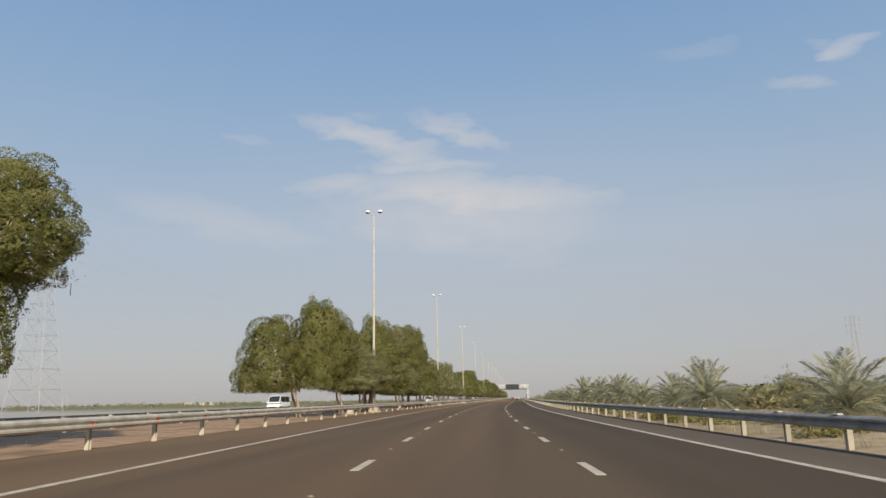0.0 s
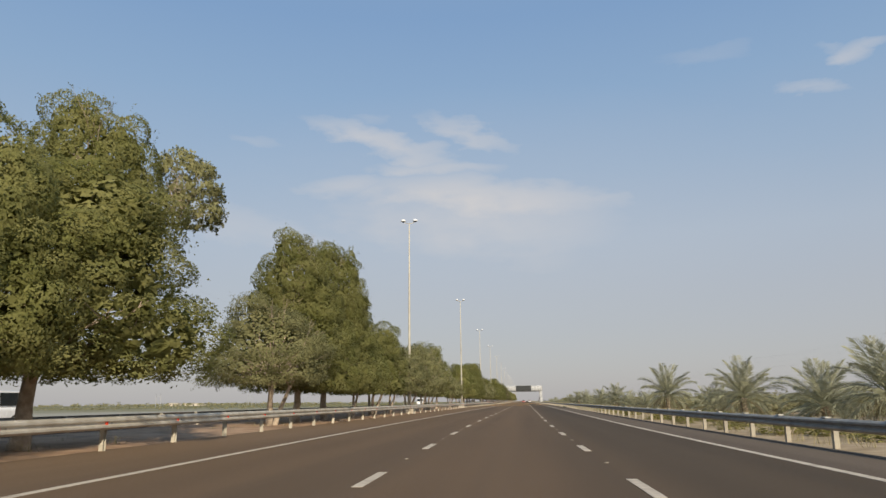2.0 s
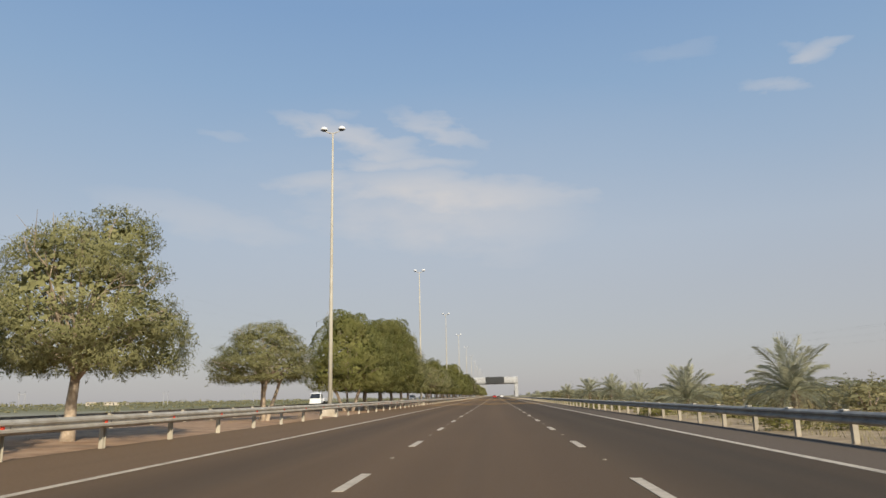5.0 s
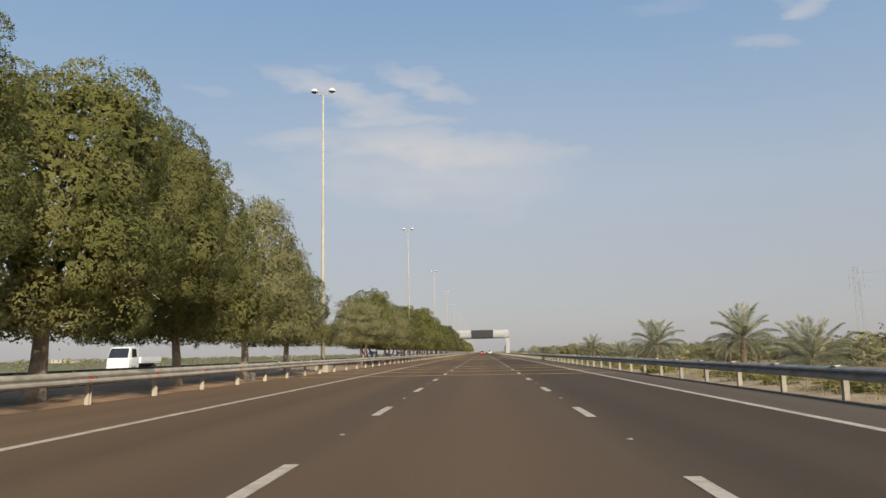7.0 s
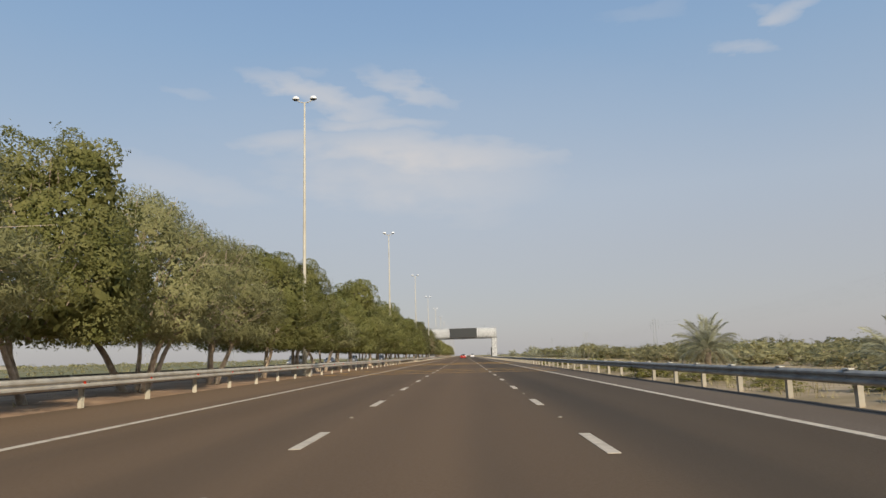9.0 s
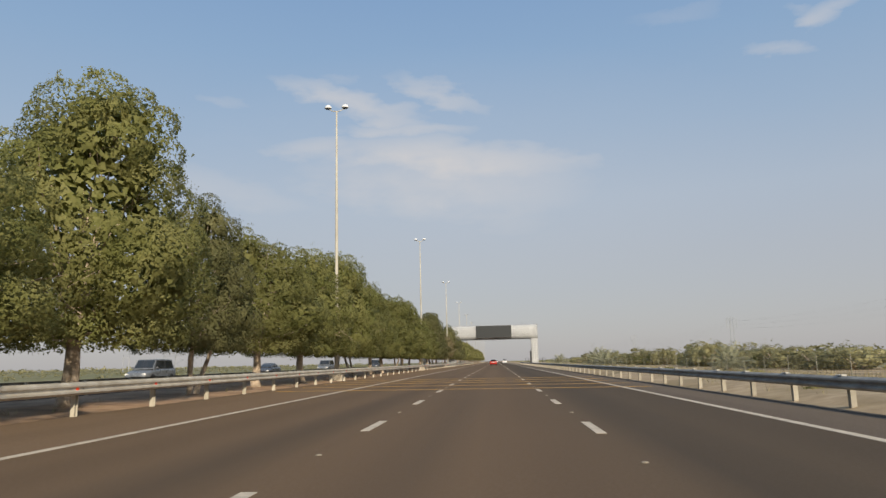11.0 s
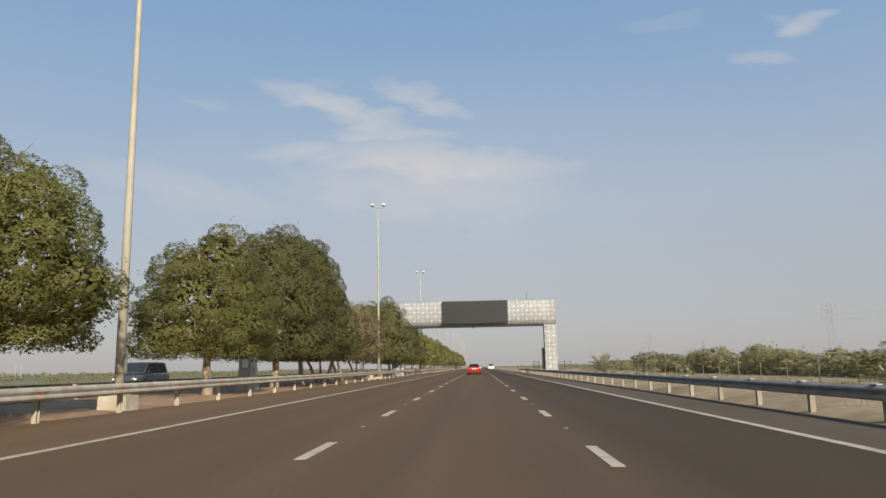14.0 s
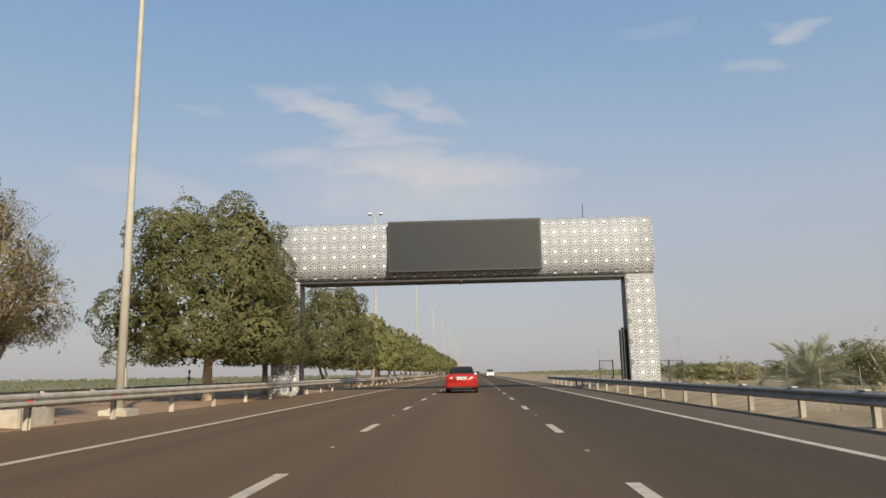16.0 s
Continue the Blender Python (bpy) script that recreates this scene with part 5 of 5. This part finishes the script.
def lattice_tower(x, y, h):
    g = thing("power_pylon", Matrix.Translation((x, y, -0.1)), "tall grey steel lattice pylon with three pairs of arms", "pylon", "lattice pylons")
    bm = bmesh.new()

    def half(z):
        f = z / h
        return (4.2 * (1 - f / 0.55) + 1.25 * f / 0.55) if f < 0.55 else (1.25 if f < 0.9 else 1.25 * (1 - (f - 0.9) / 0.1) + 0.05)

    levels = [h * f for f in (0, 0.1, 0.19, 0.27, 0.34, 0.41, 0.48, 0.55, 0.61, 0.67, 0.73, 0.79, 0.85, 0.9, 1.0)]
    cor = ((1, 1), (-1, 1), (-1, -1), (1, -1))
    for z0, z1 in zip(levels, levels[1:]):
        a, b = half(z0), half(z1)
        for i in range(4):
            (sx, sy), (tx, ty) = cor[i], cor[(i + 1) % 4]
            add_tube(bm, [(sx * a, sy * a, z0), (sx * b, sy * b, z1)], (0.085, 0.085), 4)
            add_tube(bm, [(sx * a, sy * a, z0), (tx * b, ty * b, z1)], (0.038, 0.038), 4)
            add_tube(bm, [(tx * a, ty * a, z0), (sx * b, sy * b, z1)], (0.038, 0.038), 4)
            add_tube(bm, [(sx * b, sy * b, z1), (tx * b, ty * b, z1)], (0.038, 0.038), 4)
    part("tower_frame", bm, M_LATTICE, g)
    for f, reach in ((0.56, 6.2), (0.72, 6.8), (0.88, 5.8)):
        z = h * f
        for s in (-1, 1):
            am = bmesh.new()
            for sy in (-1, 1):
                add_tube(am, [(s * 1.2, sy * 1.2, z), (s * reach, 0, z + 0.5)], (0.07, 0.05), 4)
                add_tube(am, [(s * 1.2, sy * 1.2, z + 2.0), (s * reach, 0, z + 0.55)], (0.06, 0.05), 4)
                add_tube(am, [(s * reach * 0.55, sy * 0.62, z + 0.25), (s * reach * 0.55, sy * 0.62, z + 1.25)], (0.04, 0.04), 4)
            arm = part("arm", am, M_LATTICE, g)
            part("insulator", tube([(s * reach, 0, z + 0.5), (s * reach, 0, z - 2.2)], (0.09, 0.09), 5), M_FRAME, arm, "hanging insulator string")
    return g


PYLONS = ((-100.6, 148.0, 49.0), (-86.0, 512.0, 46.0), (-80.0, 880.0, 46.0))
for row in PYLONS:
    lattice_tower(*row)


def power_mast(x, y, h):
    g = thing("power_mast", Matrix.Translation((x, y, -0.1)), "slim steel power mast with hanging insulators", "power mast", "power masts in a row")
    bm = bmesh.new()
    for s in (-1, 1):
        for t in (-1, 1):
            add_tube(bm, [(s * 0.85, t * 0.5, 0), (s * 0.45, t * 0.3, h)], (0.055, 0.04), 5)
    for z in stations(1.0, h - 1, 2.0):
        w = 0.85 - 0.4 * z / h
        add_tube(bm, [(-w, 0, z), (w, 0, z + 1.6)], (0.022, 0.022), 4)
        add_tube(bm, [(w, 0, z), (-w, 0, z + 1.6)], (0.022, 0.022), 4)
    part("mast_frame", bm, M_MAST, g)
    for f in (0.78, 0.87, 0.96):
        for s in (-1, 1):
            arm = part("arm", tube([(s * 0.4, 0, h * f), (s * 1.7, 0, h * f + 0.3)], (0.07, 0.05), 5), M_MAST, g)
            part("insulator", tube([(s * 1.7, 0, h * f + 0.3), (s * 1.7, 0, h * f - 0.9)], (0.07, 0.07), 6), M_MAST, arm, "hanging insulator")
    return g


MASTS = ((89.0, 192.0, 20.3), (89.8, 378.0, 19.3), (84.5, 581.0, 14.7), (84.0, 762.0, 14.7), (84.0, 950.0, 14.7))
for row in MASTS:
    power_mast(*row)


def pole_pair(x, y, h, gap):
    """Two slim poles with a crossbar, standing far off on the flat land."""
    g = thing("utility_pole", Matrix.Translation((x, y, -0.1)), "slim grey twin-legged utility pole on flat land", "utility pole", "far utility poles")
    for s in (-0.5, 0.5):
        part("pole", tube([(s * gap, 0, -0.2), (s * gap, 0, h)], (0.19, 0.13), 7), M_LATTICE, g)
        part("insulator", tube([(s * gap, 0, h), (s * gap, 0, h + 0.5)], (0.08, 0.05), 6), M_FRAME, g)
    part("crossbar", box((-0.72 * gap, -0.08, h - 0.75), (0.72 * gap, 0.08, h - 0.55), 0.02), M_LATTICE, g)
    return g


for x, y, h in ((-200.0, 310.5, 6.6), (-200.0, 575.0, 7.6), (-200.0, 710.5, 6.4), (-160.0, 621.5, 6.8), (-200.0, 440.0, 6.6)):
    pole_pair(x, y, h, 2.6)


def farm_building(x, y, w, d, h):
    """A low flat-roofed block with a door and a row of windows."""
    g = thing("farm_building", Matrix.Translation((x, y, -0.1)), "low pale flat-roofed building far off on flat land", "building", "far farm buildings")
    part("wall", box((-w / 2, -d / 2, 0), (w / 2, d / 2, h), 0.04), M_CONC, g)
    part("roof", box((-w / 2 - 0.2, -d / 2 - 0.2, h), (w / 2 + 0.2, d / 2 + 0.2, h + 0.25), 0.04), M_CONC, g, "flat concrete roof")
    part("door", box((-0.5, -d / 2 - 0.03, 0.0), (0.5, -d / 2 + 0.02, 2.1), 0.01), M_FRAME, g)
    for k in range(int(w // 4)):
        xx = -w / 2 + 2.0 + 4.0 * k
        if abs(xx) > 1.4:
            part("window", box((xx - 0.6, -d / 2 - 0.03, 1.0), (xx + 0.6, -d / 2 + 0.02, 2.0), 0.01), M_GLASS, g)
    return g


farm_building(-318.0, 737.0, 18.0, 8.0, 2.3)
farm_building(-346.0, 752.0, 10.0, 7.0, 2.6)


def wires(posts, offsets, drop, sag, label):
    g = thing("power_lines", Matrix.Identity(4), label, "power lines", "overhead power lines")
    for dx, z in offsets:
        bm = bmesh.new()
        pts = []
        for (xa, ya, ha), (xb, yb, hb) in zip(posts, posts[1:]):
            for i in range(13):
                f = i / 12
                pts.append((xa + (xb - xa) * f + dx, ya + (yb - ya) * f, z * (ha + (hb - ha) * f) - drop - 4 * sag * f * (1 - f)))
        add_tube(bm, pts, [0.006] * len(pts), 3, False)
        part("wire", bm, M_WIRE, g)
    return g


wires(MASTS, [(s * 1.7, f) for s in (-1, 1) for f in (0.78, 0.87, 0.96)], 0.9, 3.0, "thin sagging power lines strung between slim masts")
wires(PYLONS, [(s * r, f) for s in (-1, 1) for f, r in ((0.56, 6.2), (0.72, 6.8), (0.88, 5.8))], 2.2, 9.0,
      "thin sagging power lines strung between lattice pylons")

# ---------------------------------------------------------------- vehicles


def loft(sections, tuck=0.0):
    """A shell through cross-sections; each is (y, half width at sill, half width at shoulder, z sill, z shoulder, half width at top, z top)."""
    bm = bmesh.new()
    rings = []
    for y, w0, w1, z0, z1, w2, z2 in sections:
        half = [(0.0, z0), (w0 * 0.8, z0), (w0, z0 + 0.05), (w1, z0 + 0.45 * (z1 - z0)), (w1 - 0.4 * tuck, z0 + 0.75 * (z1 - z0)), (w1 - tuck, z1 - 0.06), (w1 - 0.04 - 1.4 * tuck, z1), (w2, z2 - 0.035),
                (w2 * 0.86, z2 - 0.008), (w2 * 0.5, z2), (0.0, z2)]
        ring = [(x, z) for x, z in half] + [(-x, z) for x, z in reversed(half[1:-1])]
        rings.append([bm.verts.new((x, y, z)) for x, z in ring])
    n = len(rings[0])
    for a, b in zip(rings, rings[1:]):
        for k in range(n):
            bm.faces.new((a[k], a[(k + 1) % n], b[(k + 1) % n], b[k]))
    bm.faces.new(rings[0])
    bm.faces.new(rings[-1])
    bmesh.ops.recalc_face_normals(bm, faces=bm.faces)
    return bm


def wheel(g, x, y, r):
    bm = bmesh.new()
    prof = ((0.62 * r, -0.09), (0.9 * r, -0.10), (r, -0.07), (r, 0.07), (0.9 * r, 0.10), (0.62 * r, 0.09))
    rings = [[bm.verts.new((xx, rr * math.cos(2 * math.pi * k / 20), rr * math.sin(2 * math.pi * k / 20))) for k in range(20)] for rr, xx in prof]
    for i in range(len(rings)):
        a, b = rings[i], rings[(i + 1) % len(rings)]
        for k in range(20):
            bm.faces.new((a[k], a[(k + 1) % 20], b[(k + 1) % 20], b[k]))
    bmesh.ops.recalc_face_normals(bm, faces=bm.faces)
    w = part("wheel", bm, M_TYRE, g, "black tyre on an alloy rim", smooth=True)
    w.location = (x, y, r)
    rb = bmesh.new()
    bmesh.ops.create_cone(rb, cap_ends=True, segments=20, radius1=0.62 * r, radius2=0.62 * r, depth=0.13, matrix=Matrix.Rotation(radians(90), 4, "Y"))
    part("rim", rb, M_RIM, w)


def slab(corners, thick):
    """A thin pane through four corners."""
    bm = bmesh.new()
    a = [Vector(c) for c in corners]
    nrm = (a[1] - a[0]).cross(a[3] - a[0]).normalized() * thick
    lo = [bm.verts.new(c) for c in a]
    hi = [bm.verts.new(c + nrm) for c in a]
    bm.faces.new(lo[::-1])
    bm.faces.new(hi)
    for k in range(4):
        bm.faces.new((lo[k], lo[(k + 1) % 4], hi[(k + 1) % 4], hi[k]))
    bmesh.ops.recalc_face_normals(bm, faces=bm.faces)
    return bm


def vehicle(name, m, label, category, paint, kind, group=""):
    """A car that points to +y with its tail at y = 0. kind: sedan, suv, van."""
    L, W, H, zs, r = {"sedan": (4.5, 0.90, 1.47, 1.0, 0.32), "suv": (4.8, 0.95, 1.85, 1.12, 0.38), "van": (4.9, 0.94, 1.98, 1.08, 0.34)}[kind]
    g = thing(name, m, label, category, group)
    hood = zs - (0.06 if kind == "sedan" else 0.05)
    rear_top = zs + 0.03
    body = loft([(0.0, W * 0.86, W * 0.90, 0.36, rear_top - 0.10, W * 0.74, rear_top - 0.03), (0.10, W * 0.93, W * 0.97, 0.26, rear_top - 0.02, W * 0.80, rear_top + 0.02),
                 (0.6, W, W, 0.20, zs - 0.02, W * 0.84, zs + 0.03), (L * 0.5, W, W, 0.19, zs - 0.03, W * 0.86, zs), (L * 0.72, W, W * 0.99, 0.19, zs - 0.06, W * 0.82, hood),
                 (L - 0.5, W * 0.96, W * 0.95, 0.2, hood - 0.18, W * 0.74, hood - 0.10), (L - 0.06, W * 0.80, W * 0.82, 0.26, hood - 0.30, W * 0.62, hood - 0.24), (L, W * 0.74, W * 0.74, 0.34, hood - 0.36, W * 0.56, hood - 0.32)], 0.05 if kind == "sedan" else 0.02)
    bod = part("body", body, paint, g, smooth=True)
    y0, y1, y2, y3 = {"sedan": (0.46, 1.25, 2.3, 3.3), "suv": (0.08, 0.45, 3.0, 3.6), "van": (0.04, 0.22, 3.7, 4.45)}[kind]
    wb, wt = W * (0.81 if kind == "sedan" else 0.86), W * (0.63 if kind == "sedan" else 0.76)
    zb = zs + 0.0
    cab = loft([(y0, wb, wb, zb - 0.05, zb + 0.01, wb - 0.03, zb + 0.025), (y1, wb, wb, zb - 0.05, zb + 0.02, wt, H - 0.03), ((y1 + y2) / 2, wb, wb, zb - 0.05, zb + 0.02, wt, H),
                (y2, wb, wb, zb - 0.05, zb + 0.02, wt, H - 0.02), (y3, wb, wb, zb - 0.08, zb - 0.03, wb - 0.03, zb - 0.01)])
    part("cabin", cab, paint, g, smooth=kind == "sedan")
    e = 0.012
    part("rear_window", slab([(-wb * 0.94, y0 + 0.10 * (y1 - y0) - e, zb + 0.10 * (H - zb)), (wb * 0.94, y0 + 0.10 * (y1 - y0) - e, zb + 0.10 * (H - zb)),
                              (wt * 0.97, y1 - 0.03 * (y1 - y0) - e, H - 0.05), (-wt * 0.97, y1 - 0.03 * (y1 - y0) - e, H - 0.05)], 0.016), M_GLASS, g, "dark rear window")
    part("windscreen", slab([(wb * 0.86, y3 - 0.12 * (y3 - y2) + e, zb + 0.1 * (H - zb)), (-wb * 0.86, y3 - 0.12 * (y3 - y2) + e, zb + 0.1 * (H - zb)),
                             (-wt * 0.92, y2 + 0.06 * (y3 - y2) + e, H - 0.09), (wt * 0.92, y2 + 0.06 * (y3 - y2) + e, H - 0.09)], 0.016), M_GLASS, g, "dark windscreen")
    for s in (-1, 1):
        for ya, yb, yc, yd in ((y0 + 0.3 * (y1 - y0) + 0.2, (y1 + y2) / 2 - 0.05, (y1 + y2) / 2 - 0.05, y1 + 0.1), ((y1 + y2) / 2 + 0.05, y3 - 0.35 * (y3 - y2) - 0.1, y2 - 0.02, (y1 + y2) / 2 + 0.05)):
            zl, zh = zb + 0.08, H - 0.13
            xl = wb + (wt - wb) * (zl - zb) / (H - zb) + 0.006
            xh = wb + (wt - wb) * (zh - zb) / (H - zb) + 0.012
            cor = [(s * xl, ya, zl), (s * xl, yb, zl), (s * xh, yc, zh), (s * xh, yd, zh)]
            part("side_window", slab(cor if s > 0 else cor[::-1], 0.014), M_GLASS, g, "dark side window")
        part("mirror", box((s * (W + 0.02) - 0.09, y3 - 0.45 * (y3 - y2) - 0.06, zb + 0.02), (s * (W + 0.02) + 0.09, y3 - 0.45 * (y3 - y2) + 0.08, zb + 0.16), 0.03), paint if kind != "sedan" else M_DARK, g, "wing mirror")
        tl = part("tail_lamp", box((s * W * 0.70 - 0.17, -0.025, zs - 0.28), (s * W * 0.70 + 0.17, 0.12, zs - 0.06), 0.035), M_TAIL, g, "red tail lamp")
        part("reverse_lens", box((s * W * 0.62 - 0.06, -0.032, zs - 0.22), (s * W * 0.62 + 0.06, -0.02, zs - 0.13), 0.004), M_CLEARLAMP, tl, "clear reversing lens")
        part("headlamp", box((s * W * 0.66 - 0.16, L - 0.16, hood - 0.42), (s * W * 0.66 + 0.16, L - 0.015, hood - 0.27), 0.03), M_CLEARLAMP, g, "clear headlamp")
    part("rear_bumper", box((-W * 0.94, -0.07, 0.30), (W * 0.94, 0.16, 0.56), 0.06), paint, g, "body-coloured rear bumper")
    part("bumper_insert", box((-W * 0.62, -0.075, 0.24), (W * 0.62, 0.05, 0.34), 0.02), M_DARK, g, "black lower bumper")
    part("front_bumper", box((-W * 0.84, L - 0.12, 0.22), (W * 0.84, L + 0.05, 0.44), 0.05), paint, g)
    part("grille", box((-W * 0.45, L - 0.05, 0.46), (W * 0.45, L + 0.015, 0.58), 0.015), M_DARK, g, "dark grille")
    plate = part("number_plate", box((-0.26, -0.045, zs - 0.27), (0.26, -0.015, zs - 0.13), 0.006), M_PLATE, g, "pale number plate")
    for dx in (-0.15, -0.03, 0.09):
        part("plate_bar", box((dx, -0.049, zs - 0.235), (dx + 0.08, -0.044, zs - 0.165)), M_DARK, plate)
    part("trim_bar", box((-0.36, -0.04, zs - 0.115), (0.36, 0.0, zs - 0.075), 0.01), M_CHROME, g, "bright trim bar over the plate")
    for s in (-1, 1):
        for y in (0.85, L - 0.9):
            wheel(g, s * (W - 0.09), y, r)
    part("underbody", box((-W * 0.85, 0.3, 0.16), (W * 0.85, L - 0.3, 0.3)), M_DARK, g)
    return g


vehicle("red_car", along(-0.38, 502.4, 0.0), "red saloon car with dark windows in the middle lane", "car", M_RED, "sedan")
vehicle("white_car", along(4.1, 640.0, 0.0), "white car far ahead in the outer lane", "car", M_CARWHITE, "suv")
vehicle("white_car", along(0.4, 760.0, 0.0), "distant white saloon car in the middle lane", "car", M_CARWHITE, "sedan")
BACK = Matrix.Rotation(math.pi, 4, "Z")
vehicle("white_van", along(-28.0, 96.0, -0.01) @ BACK, "white van on the opposite carriageway", "van", M_CARWHITE, "van")
vehicle("off_road_car", along(-26.0, 374.0, -0.01) @ BACK, "dark silver off-road car on the opposite carriageway", "car", M_GREYCAR, "suv")
vehicle("dark_car", along(-26.2, 403.0, -0.01) @ BACK, "dark grey saloon car on the opposite carriageway", "car", M_DARKCAR, "sedan")
vehicle("off_road_car", along(-26.0, 431.0, -0.01) @ BACK, "grey off-road car on the opposite carriageway", "car", M_GREYCAR, "suv")
vehicle("dark_car", along(-22.4, 455.0, -0.01) @ BACK, "black off-road car on the opposite carriageway", "car", M_DARKCAR, "suv")


def small_truck(m):
    """A white cab-over truck with an open low bed, pointing to +y with its tail at y = 0."""
    g = thing("small_truck", m, "small white truck with an open low bed", "truck")
    part("bed_floor", box((-0.95, 0.0, 0.82), (0.95, 3.6, 0.92), 0.01), M_CARWHITE, g)
    for s in (-1, 1):
        part("bed_side", box((s * 0.95 - 0.03, 0.0, 0.92), (s * 0.95 + 0.03, 3.6, 1.32), 0.01), M_CARWHITE, g)
    part("tailgate", box((-0.92, -0.02, 0.92), (0.92, 0.04, 1.32), 0.01), M_CARWHITE, g)
    part("chassis", box((-0.4, 0.1, 0.5), (0.4, 5.0, 0.80)), M_DARK, g)
    part("cab", loft([(3.75, 0.86, 0.9, 0.45, 1.3, 0.8, 2.1), (4.4, 0.88, 0.92, 0.42, 1.3, 0.82, 2.16), (5.0, 0.88, 0.92, 0.42, 1.25, 0.80, 2.08), (5.35, 0.86, 0.88, 0.45, 1.1, 0.82, 1.25)]), M_CARWHITE, g)
    part("windscreen", slab([(0.78, 5.37, 1.28), (-0.78, 5.37, 1.28), (-0.72, 5.07, 2.0), (0.72, 5.07, 2.0)], 0.014), M_GLASS, g, "dark windscreen")
    for s in (-1, 1):
        cor = [(s * 0.925, 4.2, 1.32), (s * 0.925, 5.0, 1.32), (s * 0.85, 4.9, 1.95), (s * 0.85, 4.25, 1.95)]
        part("side_window", slab(cor if s > 0 else cor[::-1], 0.012), M_GLASS, g, "dark side window")
        part("headlamp", box((s * 0.6 - 0.15, 5.3, 0.7), (s * 0.6 + 0.15, 5.4, 0.9), 0.02), M_CLEARLAMP, g)
        for y in (1.0, 4.6):
            wheel(g, s * 0.8, y, 0.36)
    part("bumper", box((-0.88, 5.3, 0.42), (0.88, 5.44, 0.64), 0.03), M_CARWHITE, g)
    return g


small_truck(along(-28.0, 262.0, -0.01) @ BACK)
